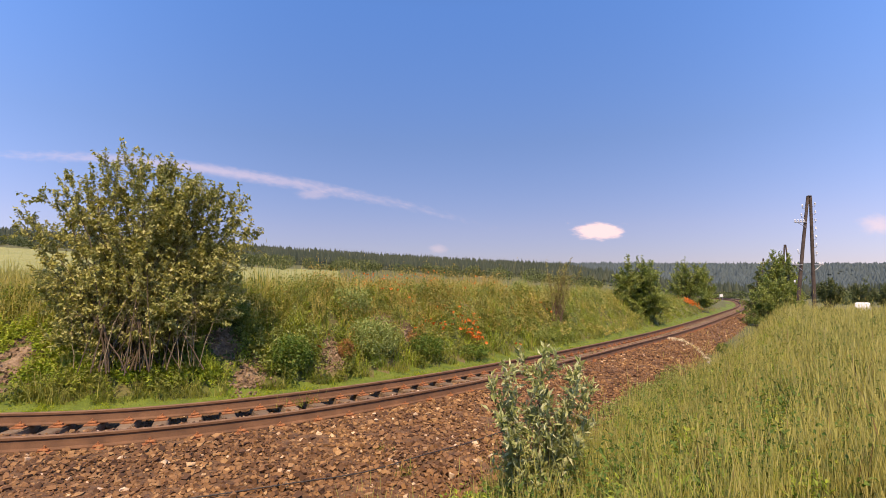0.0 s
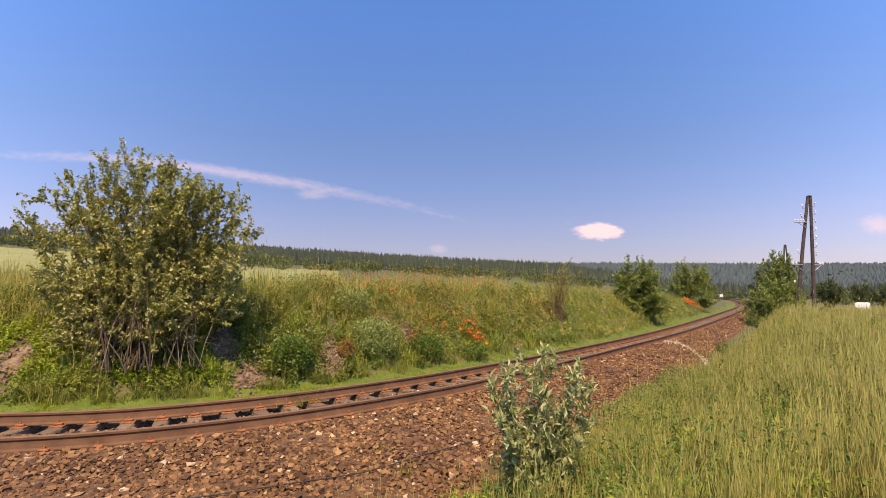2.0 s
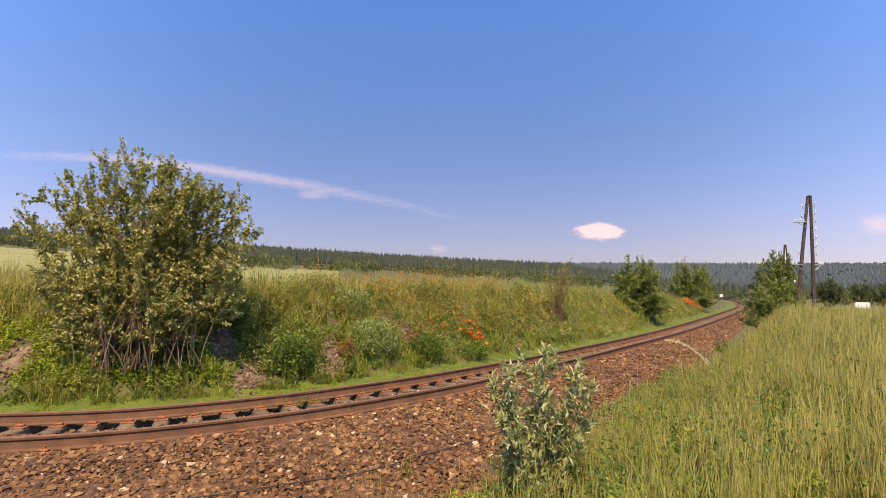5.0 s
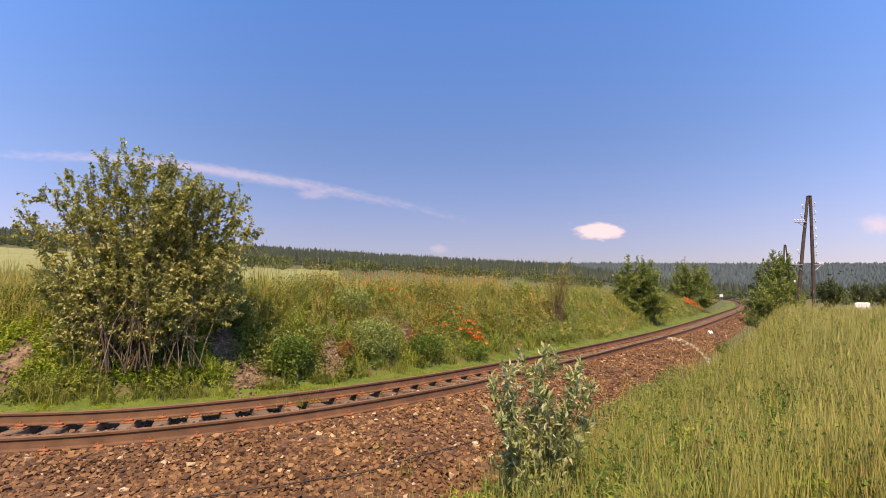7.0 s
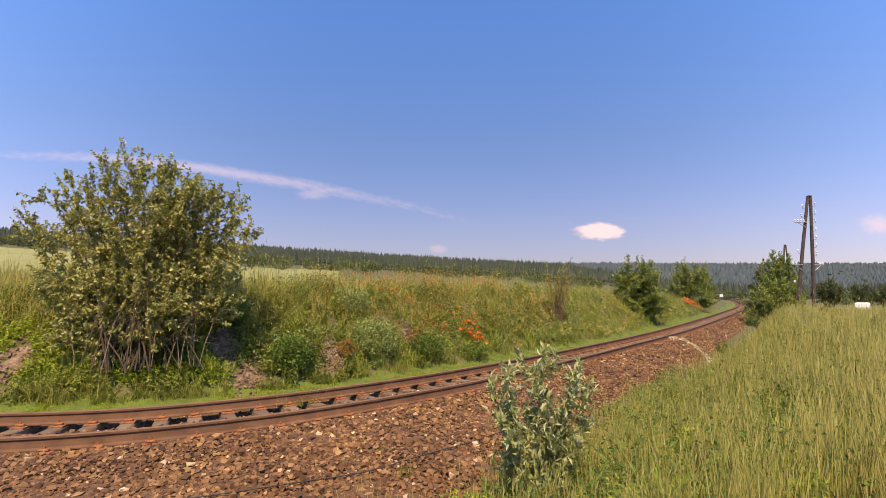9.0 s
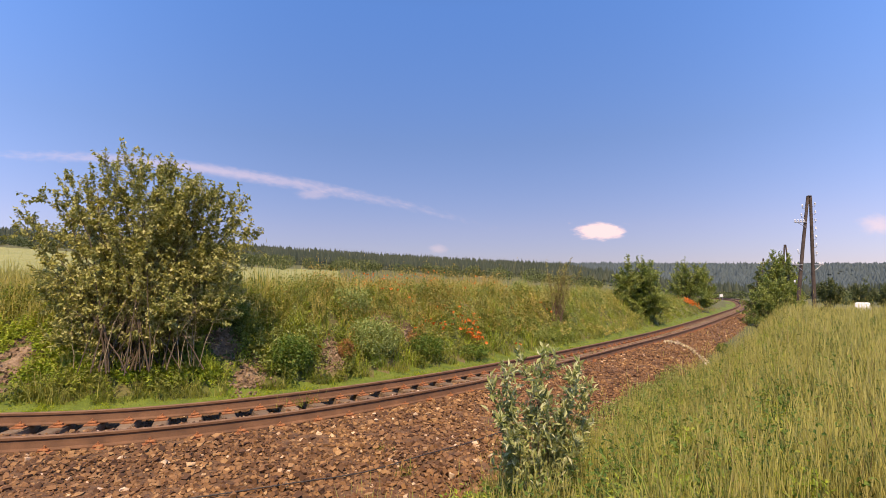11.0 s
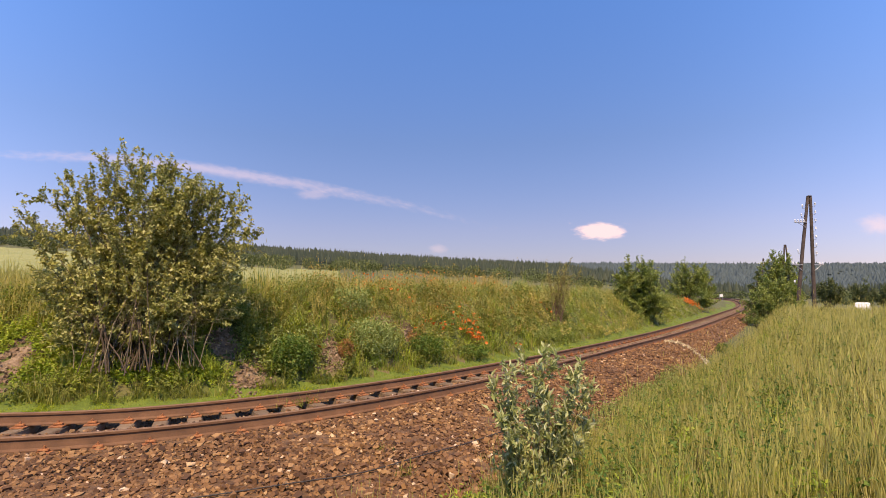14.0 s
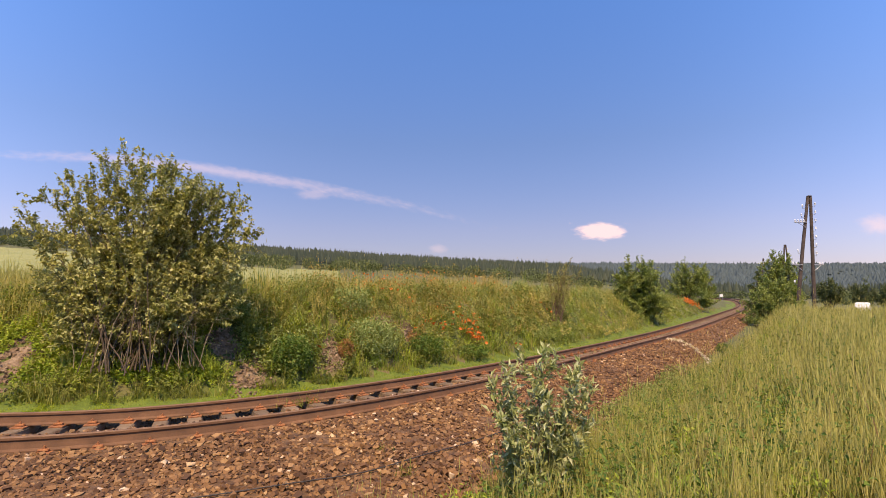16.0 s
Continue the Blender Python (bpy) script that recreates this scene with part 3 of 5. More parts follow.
# ---- grass ----
def sample_area(n, x_lo, x_hi, y_lo, y_hi, d_lo, d_hi, rs, near=1.0):
    """Places on the ground within a stretch of the plan and a band beside the track, thinning out with distance."""
    out, got = [], 0
    while got < n:
        u = rs.uniform(0, 1, n * 2)
        y = y_lo * (y_hi / y_lo) ** (u ** near)
        t = rs.uniform(x_lo, x_hi, n * 2)
        x = t * y
        d, _ = track_coords(x, y)
        m = (d > d_lo) & (d < d_hi)
        m &= rs.uniform(0, 1, len(x)) < 0.5 + 0.75 * waves(x, y, 23, 0.3)      # grows in tufts
        out.append(np.column_stack([x[m], y[m]]))
        got += m.sum()
        if m.sum() < n * 0.01:
            break
    p = np.vstack(out)[:n]
    return np.column_stack([p, height(p[:, 0], p[:, 1]) - 0.02])


# slips of bare earth: place, width, length, seed
SOIL = [(-4.25, 11.4, 0.85, 1.0, 1), (-8.9, 10.5, 1.1, 1.3, 2), (-2.75, 12.9, 0.7, 0.8, 3), (-1.0, 15.3, 0.6, 0.8, 4), (-1.75, 15.1, 0.9, 0.6, 5), (-5.0, 11.8, 0.9, 0.6, 6)]


def off_soil(p):
    """Keeps growth off the slips and the trampled strip below each of them."""
    keep = np.ones(len(p), bool)
    for x, y, w, l, _ in SOIL:
        keep &= ((p[:, 0] - x) / (w * 0.42)) ** 2 + ((p[:, 1] - y + 0.15) / (l * 0.42 + 0.2)) ** 2 > 1
    return p[keep]


def stuff(name, V, F, mat, label, category, pivot=None, parent=None):
    V = np.asarray(V)
    if pivot is not None:
        V = V - np.array(pivot)
    ob = new(name, raw_mesh(name, V, F, mat))
    if pivot is not None:
        ob.location = pivot
    if parent:
        ob.parent = parent
        return tagged(ob, label, kind="stuff")
    return tagged(ob, label, category, kind="stuff")


SWAY, NEAR_WEEDS = [], []


def grass_patch(p, h_lo, h_hi, w_lo, w_hi, rs, mat, label, heads=0.0, lean=0.35, sway=False, name="tall_grass"):
    n = len(p)
    h = rs.uniform(h_lo, h_hi, n) * rs.choice([0.45, 0.8, 1], n) * (0.85 + 0.35 * np.clip(waves(p[:, 0], p[:, 1], 17, 0.4), -1, 1) + 0.2 * np.clip(waves(p[:, 0], p[:, 1], 31, 1.3), -1, 1))
    ln = np.abs(rs.normal(lean, 0.11, n)) + rs.choice([0, 0, 0, 0.1, 0.35], n) * (lean > 0.12)
    ld = rs.uniform(-np.pi, np.pi, n)
    w = rs.uniform(w_lo, w_hi, n)
    pivot = None
    if sway:
        c = p.mean(axis=0)
        pivot = (float(c[0]), float(c[1]), float(c[2]))
    V, F = blades(p, h, ln, ld, w, rs, not sway)
    ob = stuff(name, V, F, mat, label, "grass", pivot)
    if heads:
        m = rs.uniform(0, 1, n) < heads
        b, hh = p[m], h[m] * rs.uniform(1.0, 1.3, m.sum())
        k = len(b)
        lean_s = np.abs(rs.normal(0.18, 0.1, k))
        a = rs.uniform(-np.pi, np.pi, k)
        dirv = np.column_stack([np.cos(a), np.sin(a), np.zeros(k)])
        sv, sf = blades(b, hh, lean_s, a, w[m] * 0.55, rs, True)
        tip = b + dirv * (lean_s * hh)[:, None]
        tip[:, 2] += hh * (1 - 0.35 * lean_s)
        ax = dirv * rs.uniform(0.05, 0.45, k)[:, None]
        ax[:, 2] += 1
        hv, hf = spindles(tip - ax * 0.04, ax, rs.uniform(0.08, 0.2, k), rs.uniform(0.3, 0.6, k) * np.minimum(w[m], 0.012))
        V2, F2 = merge((sv, sf), (hv, hf))
        if sway:
            V2 = V2 - np.array(pivot)
        part_ob = new("seed_heads", raw_mesh("seed_heads", V2, F2, M_HEAD))
        part_ob.parent = ob
        tagged(part_ob, "straw-coloured seed heads", kind="stuff")
    if sway:
        SWAY.append((ob, pivot))
    return ob


rs = np.random.RandomState(21)
TALL = "tall green and straw-coloured meadow grass on the bank"
# bank on the near side of the track, by strips of distance
for (lo, hi, n, hl, hh, wl, wh, xl, xr) in ((1.5, 3.0, 5000, 0.3, 0.6, 0.004, 0.008, -0.2, 1.0), (3.0, 4.6, 15000, 0.35, 0.75, 0.005, 0.011, -0.17, 1.0),
                                            (4.6, 7.5, 20000, 0.4, 0.85, 0.006, 0.013, 0.08, 1.0), (7.5, 13, 23000, 0.45, 0.9, 0.006, 0.012, 0.1, 1.0),
                                            (13, 24, 19000, 0.45, 0.9, 0.009, 0.017, 0.25, 1.0), (24, 52, 15000, 0.4, 0.75, 0.016, 0.028, 0.35, 1.0)):
    # a tangle of arching blades, and upright stems in seed above it
    spots = sample_area(n, xl, xr, lo, hi, -60, -4.5, rs)
    low = rs.uniform(0, 1, len(spots)) < 0.62
    grass_patch(spots[low], 0.75 * hl, 0.75 * hh, wl, wh, rs, M_GRASS, TALL, 0.0, 0.38, lo < 13)
    grass_patch(spots[~low], hl, hh, 0.7 * wl, 0.75 * wh, rs, M_STEM, "upright straw-green grass stems in seed", 0.0 if lo < 3 else 0.5, 0.07, lo < 13, "grass_stems")
for lo, hi, k in ((3.2, 5.0, 75), (5.0, 9.0, 170), (9.0, 18.0, 170)):
    NEAR_WEEDS.append((lo, hi, k))
grass_patch(sample_area(2600, -0.12, 0.55, 3.2, 5.8, -9, -4.4, rs), 0.3, 0.65, 0.010, 0.022, rs, M_REED, "broad bright green grass blades at the bank's foot", 0, 0.55, True, "broad_grass")
grass_patch(sample_area(1300, 0.2, 0.95, 3.4, 8.0, -60, -4.7, rs), 0.3, 0.65, 0.009, 0.018, rs, M_REED, "broad arching grass blades on the bank", 0, 0.6, True, "broad_grass")
brown = sample_area(420, 0.2, 0.95, 3.4, 16, -60, -7.0, rs)
grass_patch(brown, 0.5, 0.9, 0.006, 0.012, rs, M_STALK, "withered brown dock stalks among the grass", 0.9, 0.08, True, "dry_stalks")
straw = sample_area(3000, 0.28, 0.95, 3.0, 26, -60, -7.5, rs)
grass_patch(straw, 0.6, 0.92, 0.003, 0.007, rs, M_HEAD, "pale straw-coloured grass stalks", 0.6, 0.10, True, "straw_stalks")
# thin growth at the foot of that bank
grass_patch(sample_area(5000, -0.2, 0.9, 4.5, 30, -5.0, -3.9, rs), 0.12, 0.35, 0.006, 0.012, rs, M_WEED, "low weeds at the edge of the ballast", 0, 0.5, name="low_weeds")
# short verge on the field side
grass_patch(sample_area(34000, -1.0, 0.62, 8.0, 45, 1.1, 2.6, rs), 0.05, 0.15, 0.006, 0.014, rs, M_VERGE, "short bright green grass along the track", 0, 0.6, name="verge_grass")
# tufts that have come up through the ballast
tufts = []
for tx, ty, tz, n, sp in ((-3.0, 9.95, -0.19, 160, 0.16), (-2.65, 10.2, -0.19, 140, 0.16), (1.24, 11.6, -0.3, 150, 0.2), (5.4, 16.9, -0.15, 200, 0.3), (4.2, 14.9, -0.2, 150, 0.25), (10.6, 23.3, -0.1, 150, 0.4),
                          (-0.85, 7.6, -0.35, 60, 0.08), (0.55, 6.6, -0.45, 50, 0.06), (-0.5, 6.9, -0.42, 40, 0.06)):
    tufts.append(np.column_stack([tx + rs.normal(0, sp, n), ty + rs.normal(0, sp * 0.5, n), np.full(n, tz)]))
grass_patch(np.vstack(tufts), 0.08, 0.28, 0.005, 0.012, rs, M_WEED, "green tufts growing through the ballast", 0.1, 0.4, name="ballast_tufts")
# cutting slope
grass_patch(off_soil(sample_area(36000, -1.0, 0.66, 9, 60, 2.2, 5.4, rs)), 0.18, 0.55, 0.010, 0.024, rs, M_WEED, "green weeds and grass on the cutting slope", 0.06, 0.45, name="slope_grass")
grass_patch(sample_area(36000, -1.0, 0.66, 10, 60, 3.7, 9.0, rs), 0.4, 0.85, 0.008, 0.018, rs, M_CREST, "dry yellowish grass along the crest", 0.18, 0.16, name="crest_grass")
grass_patch(sample_area(1700, -0.5, 0.55, 12, 45, 4.4, 8.0, rs), 0.8, 1.25, 0.008, 0.018, rs, M_CLUMP, "upright green mugwort stalks along the crest", 0.3, 0.05, name="tall_stalks")
grass_patch(off_soil(sample_area(9000, -0.5, 0.6, 10.5, 45, 2.4, 5.0, rs)), 0.3, 0.7, 0.012, 0.026, rs, M_NETTLE, "rank green grass on the cutting slope", 0.0, 0.3, name="slope_grass")


def leaf_clump_field(n_clumps, per, spread, size, area, mat, label, name, rs, tall=0.4):
    """Leafy plants, each a leaning dome of leaves set along its stems."""
    c = off_soil(sample_area(n_clumps, *area, rs))
    m = len(c)
    wide = rs.uniform(0.6, 1.5, m) * spread
    high = rs.uniform(0.45, 1.0, m) * tall
    stems = 9
    a, r = rs.uniform(0, 2 * np.pi, (m, stems)), np.sqrt(rs.uniform(0, 1, (m, stems))) * 1.7
    tip_x, tip_y = r * np.cos(a) * wide[:, None], r * np.sin(a) * wide[:, None]
    tip_z = high[:, None] * (1 - 0.16 * r ** 2) * rs.uniform(0.8, 1.1, (m, stems))
    own = np.repeat(np.arange(m), per)
    k = len(own)
    st, u = rs.randint(0, stems, k), rs.uniform(0.12, 1.0, k) ** 0.7
    jit = 0.12 * wide[own]
    p = np.column_stack([c[own, 0] + tip_x[own, st] * u ** 0.8 + rs.normal(0, 1, k) * jit, c[own, 1] + tip_y[own, st] * u ** 0.8 + rs.normal(0, 1, k) * jit, np.zeros(k)])
    p[:, 2] = height(p[:, 0], p[:, 1]) + tip_z[own, st] * u
    V, F = leaves(p, rs.uniform(0.6, 1.3, k) * size, rs, 0.5, 0.1)
    return stuff(name, V, F, mat, label, "weeds")


leaf_clump_field(620, 60, 0.17, 0.075, (-1.0, 0.6, 9, 55, 2.25, 5.4), M_WEED, "leafy green weeds on the cutting slope", "slope_weeds", rs, 0.6)
leaf_clump_field(420, 60, 0.16, 0.07, (-1.0, 0.6, 9, 50, 2.5, 5.2), M_NETTLE, "darker green leafy weeds on the slope", "slope_weeds", rs, 0.6)
leaf_clump_field(420, 75, 0.15, 0.075, (-0.93, -0.42, 8.5, 11.5, 2.7, 3.7), M_NETTLE, "bright green nettles under the tree", "nettles", rs, 0.35)
leaf_clump_field(260, 60, 0.2, 0.06, (-0.4, 0.5, 10, 35, 2.5, 4.8), M_GREY, "grey-green mugwort on the slope", "mugwort", rs, 0.7)
leaf_clump_field(60, 40, 0.12, 0.06, (-0.35, 0.45, 11, 35, 2.6, 5.0), M_DOCK, "rusty dock and sorrel on the slope", "dock", rs, 0.6)
leaf_clump_field(110, 170, 0.30, 0.085, (-0.45, 0.55, 11, 50, 2.7, 5.6), M_WEED, "large leafy weeds on the cutting slope", "slope_weeds", rs, 0.95)
leaf_clump_field(40, 150, 0.28, 0.08, (-0.45, 0.55, 11, 50, 2.7, 5.4), M_BUSH, "dark green brambles on the cutting slope", "brambles", rs, 0.8)
leaf_clump_field(45, 200, 0.4, 0.1, (0.12, 0.56, 18, 55, 2.4, 5.2), M_BUSH, "dark green brambles further along the slope", "brambles", rs, 0.7)
leaf_clump_field(45, 160, 0.4, 0.1, (0.12, 0.56, 18, 55, 2.4, 5.6), M_CREST, "dry yellow growth further along the slope", "dry_tufts", rs, 0.8)
leaf_clump_field(60, 150, 0.30, 0.075, (-0.35, 0.5, 11, 50, 2.7, 5.4), M_GREY, "tall grey-green mugwort on the slope", "mugwort", rs, 0.95)
leaf_clump_field(170, 100, 0.30, 0.05, (-0.25, 0.25, 14, 24, 3.0, 6.0), M_SORREL, "orange-brown sorrel in seed along the crest", "sorrel", rs, 1.35)
leaf_clump_field(70, 90, 0.28, 0.05, (-0.5, 0.5, 12, 40, 2.8, 5.5), M_CREST, "dry yellow tufts on the slope", "dry_tufts", rs, 0.8)
for lo, hi, k in NEAR_WEEDS:
    leaf_clump_field(k, 55, 0.16, 0.06, (0.0, 0.7, lo, hi, -40, -4.5), M_NETTLE, "leafy weeds among the tall grass", "meadow_weeds", rs, 0.55)
    leaf_clump_field(int(0.9 * k), 70, 0.19, 0.05, (0.05, 0.95, max(lo, 3.4), hi, -40, -4.6), M_CLUMP, "dark leafy weeds among the tall grass", "meadow_weeds", rs, 0.9)
leaf_clump_field(60, 70, 0.14, 0.05, (0.2, 0.6, 6.5, 14, -5.6, -4.4), M_BUSH, "low dark scrub where the bank meets the ballast", "low_scrub", rs, 0.5)


def weed_clump(x, y, w, h, n, size, mat, label, name):
    """One leafy plant or tuft rooted on the slope."""
    z = float(height(np.array([x]), np.array([y]))[0])
    q = rs.normal(0, 1, (n, 3))
    q /= np.linalg.norm(q, axis=1)[:, None]
    q *= rs.uniform(0.3, 1.0, n)[:, None] ** 0.6
    p = np.column_stack([q[:, 0] * w / 2, q[:, 1] * w / 2, (q[:, 2] * 0.5 + 0.5) * h])
    root = tagged(new(name), label, "weed")
    root.location = (x, y, z)
    V, F = leaves(p, rs.uniform(0.6, 1.3, n) * size, rs, 0.5)
    tagged(part("foliage", raw_mesh("foliage", V, F, mat), None, root), kind="stuff")
    for _ in range(7):
        a = rs.uniform(0, 6.28)
        tip = (math.cos(a) * w * 0.3, math.sin(a) * w * 0.3, h * rs.uniform(0.6, 0.95))
        V, F = tubes([[(0, 0, -0.05), (tip[0] * 0.3, tip[1] * 0.3, h * 0.4), tip]], [[0.008, 0.006, 0.003]], 5)
        part("stem", raw_mesh("stem", V, F, M_WEED), None, root)
    return root


weed_clump(-3.5, 12.0, 1.05, 0.95, 1900, 0.075, M_CLUMP, "dense dark green nettle clump at the slope's foot", "nettle_clump")
weed_clump(-0.5, 14.8, 1.1, 0.7, 1500, 0.075, M_CLUMP, "green leafy weed clump at the slope's foot", "nettle_clump")
weed_clump(0.9, 16.1, 1.2, 0.35, 900, 0.075, M_CLUMP, "green leafy weed clump below the poppies", "nettle_clump")
weed_clump(-1.85, 13.7, 1.5, 1.1, 2400, 0.075, M_GREY, "grey-green mugwort on the slope", "mugwort_clump")
weed_clump(-2.6, 14.6, 1.2, 0.9, 1400, 0.075, M_GREY, "grey-green mugwort on the slope", "mugwort_clump")
weed_clump(-2.45, 13.1, 0.45, 0.55, 450, 0.07, M_DOCK, "reddish-brown dock plant on the slope", "dock_plant")
weed_clump(-0.85, 15.0, 0.4, 0.45, 300, 0.07, M_DOCK, "reddish-brown dock plant on the slope", "dock_plant")
for x, y in ((3.2, 9.7), (3.75, 10.6), (4.3, 11.4), (4.75, 12.1), (5.3, 12.8), (6.1, 13.9), (6.9, 14.9)):
    weed_clump(x, y, rs.uniform(0.8, 1.2), rs.uniform(0.4, 0.6), 900, 0.05, M_BUSH, "low dark green scrub at the edge of the ballast", "scrub_clump")
# added tussock: its dark leaf colour makes the dark spot here
weed_clump(11.7, 21.4, 0.7, 0.45, 900, 0.06, M_CLUMP, "dark-leaved tussock added for the dark spot at the bank's foot", "dark_tussock")


def soil_patch(x, y, w, l, seed):
    """A slip of bare earth lying on the slope."""
    n = 30
    a, b = np.meshgrid(np.linspace(-1, 1, n + 1), np.linspace(-1, 1, n + 1), indexing="ij")
    a, b = a.ravel(), b.ravel()
    px, py = x + a * w * 0.5, y + b * l * 0.5
    rim = np.hypot(a, b) + 0.15 * waves(a, b, seed, 0.6)
    V = np.column_stack([px, py, height(px, py) + 0.06 * (0.75 - rim) + 0.035 * waves(px, py, seed, 0.12) + 0.018 * waves(px, py, seed + 9, 0.05)])
    F = [(i * (n + 1) + j, (i + 1) * (n + 1) + j, (i + 1) * (n + 1) + j + 1, i * (n + 1) + j + 1) for i in range(n) for j in range(n)]
    return tagged(new("bare_soil", raw_mesh("bare_soil", V, F, M_SOIL, True)), "slip of bare pinkish-brown earth on the slope", "soil", kind="structure")


for spot in SOIL:
    soil_patch(*spot)
clods = []
for x, y, w, l, seed in SOIL:
    rc = np.random.RandomState(seed)
    cx, cy = x + rc.normal(0, w * 0.27, 240), y + rc.normal(0, l * 0.27, 240)
    sv, sf = stone_shape(rc)
    v = np.einsum("nij,vj->nvi", random_turns(240, rc), sv) * rc.uniform(0.02, 0.08, 240)[:, None, None] + np.column_stack([cx, cy, height(cx, cy) + 0.04])[:, None]
    clods.append((v.reshape(-1, 3), repeat_shape(len(sv), sf, 240)))
V, F = merge(*clods)
stuff("earth_clods", V, F, M_SOIL, "crumbled earth and stones on the bare patches", "soil")


# ---- trees and bushes ----
def grow(base, tips, rs, stem_r, twigs, twig_len, bare=0.35, wob=0.06, foot=0.03):
    """Stems curving from the base to their tips, with side twigs. Returns stem lines, radii, and points for leaves."""
    limbs, pts = [], []
    base = np.array(base, float)
    for tip in tips:
        tip = np.array(tip, float)
        u = np.linspace(0, 1, 9)[:, None]
        L = np.linalg.norm(tip - base)
        b0 = base + np.r_[rs.normal(0, foot * L, 2), 0]
        mid = (b0 + tip) / 2 + np.r_[(b0 - tip)[:2] * 0.22, 0.12 * L]
        p = (1 - u) ** 2 * b0 + 2 * u * (1 - u) * mid + u ** 2 * tip
        p[1:] += rs.normal(0, wob * L / 9, (8, 3))
        r = stem_r * (1 - 0.88 * u[:, 0]) * rs.uniform(0.6, 1.1)
        lines, radii = [p], [r]
        for _ in range(twigs):
            f = rs.uniform(bare, 1.0)
            at = np.array([np.interp(f, u[:, 0], p[:, k]) for k in range(3)])
            dirv = rs.normal(0, 1, 3) + (tip - base) / L * 0.8
            dirv[2] += 0.35
            dirv /= np.linalg.norm(dirv)
            tl = twig_len * rs.uniform(0.4, 1.1)
            v = np.linspace(0, 1, 4)[:, None]
            tw = at + dirv * tl * v + np.array([0, 0, -0.12 * tl]) * v ** 2 + rs.normal(0, 0.02, (4, 3)) * v
            lines.append(tw)
            radii.append(stem_r * 0.22 * (1 - 0.8 * v[:, 0]))
            pts.append(tw[1:])
        limbs.append(tubes(lines, radii, 4))
    return limbs, np.vstack(pts)


def shoot_plant(name, label, category, base, tips, shoots, shoot_len, per, leaf_size, mat, rs, stem_r=0.02, bare=0.35, slim=0.5, bark=M_BARK, up=0.4, droop=0.4, foot=0.05, group="", wob=0.06):
    """A shrub whose leaves sit in rows along leafy side shoots."""
    root = tagged(new(name), label, category, group)
    root.location = base
    base = np.array(base, float)
    P, A = [], []
    for tip in tips:
        tip = np.array(tip, float) - base
        u = np.linspace(0, 1, 9)[:, None]
        L = np.linalg.norm(tip)
        b0 = np.r_[rs.normal(0, foot * L, 2), -0.05]
        mid = (b0 + tip) / 2 + np.r_[(b0 - tip)[:2] * 0.2, 0.10 * L]
        p = (1 - u) ** 2 * b0 + 2 * u * (1 - u) * mid + u ** 2 * tip
        p[1:] += rs.normal(0, wob * L / 9, (8, 3))
        lines, radii = [p], [stem_r * (1 - 0.88 * u[:, 0]) * rs.uniform(0.6, 1.1)]
        tang = np.gradient(p, axis=0)
        tang /= np.linalg.norm(tang, axis=1)[:, None]
        for k in range(shoots + 1):
            f = 0.97 if k == shoots else bare + (1 - bare) * rs.uniform(0, 1)
            q = min(int(f * 8), 7)
            at = p[q] + (p[q + 1] - p[q]) * (f * 8 - q)
            dirv = rs.normal(0, 0.6, 3) * (0.2 if k == shoots else 1) + tang[q] * 0.6
            dirv[2] += up
            dirv /= np.linalg.norm(dirv)
            tl = shoot_len * rs.uniform(0.4, 1.1)
            v = np.linspace(0, 1, 3)[:, None]
            tw = at + dirv * tl * v + np.array([0, 0, 0.15 * tl]) * v ** 2 * rs.uniform(-1, 1)
            lines.append(tw)
            radii.append(stem_r * 0.2 * (1 - 0.7 * v[:, 0]))
            n = int(per * rs.uniform(0.6, 1.3)) + 2
            w = rs.uniform(0.1, 1.0, n)
            P.append(np.column_stack([np.interp(w, v[:, 0], tw[:, c]) for c in range(3)]) + rs.normal(0, 0.14 * leaf_size, (n, 3)))
            side = rs.normal(0, 0.75, (n, 3)) + dirv * 0.55
            side[:, 2] -= droop
            A.append(side)
        V, F = tubes(lines, radii, 3)
        part("branch", raw_mesh("branch", V, F, bark, True), None, root)
    P, A = np.vstack(P), np.vstack(A)
    A /= np.linalg.norm(A, axis=1)[:, None] + 1e-9
    LV, LF = leaves(P, rs.uniform(0.55, 1.25, len(P)) * leaf_size, rs, slim, along=A)
    tagged(part("crown", raw_mesh("crown", LV, LF, mat), None, root), kind="stuff")
    return root


def dome_tips(base, n, rx, ry, rz, rs, lo=0.25, lean=0.0):
    """Tips spread over an uneven dome."""
    out = []
    for k in range(n):
        a, e = rs.uniform(0, 2 * np.pi), math.asin(rs.uniform(lo, 1.0))
        q = rs.uniform(0.72, 1.0) + 0.10 * math.sin(3 * a + 2 * base[0]) * math.cos(e)
        out.append((base[0] + rx * q * math.cos(e) * math.cos(a) + lean * math.sin(e), base[1] + ry * q * math.cos(e) * math.sin(a), base[2] + rz * q * math.sin(e)))
    return out


rs = np.random.RandomState(33)
TREE_BASE = (-6.44, 10.85, 0.45)
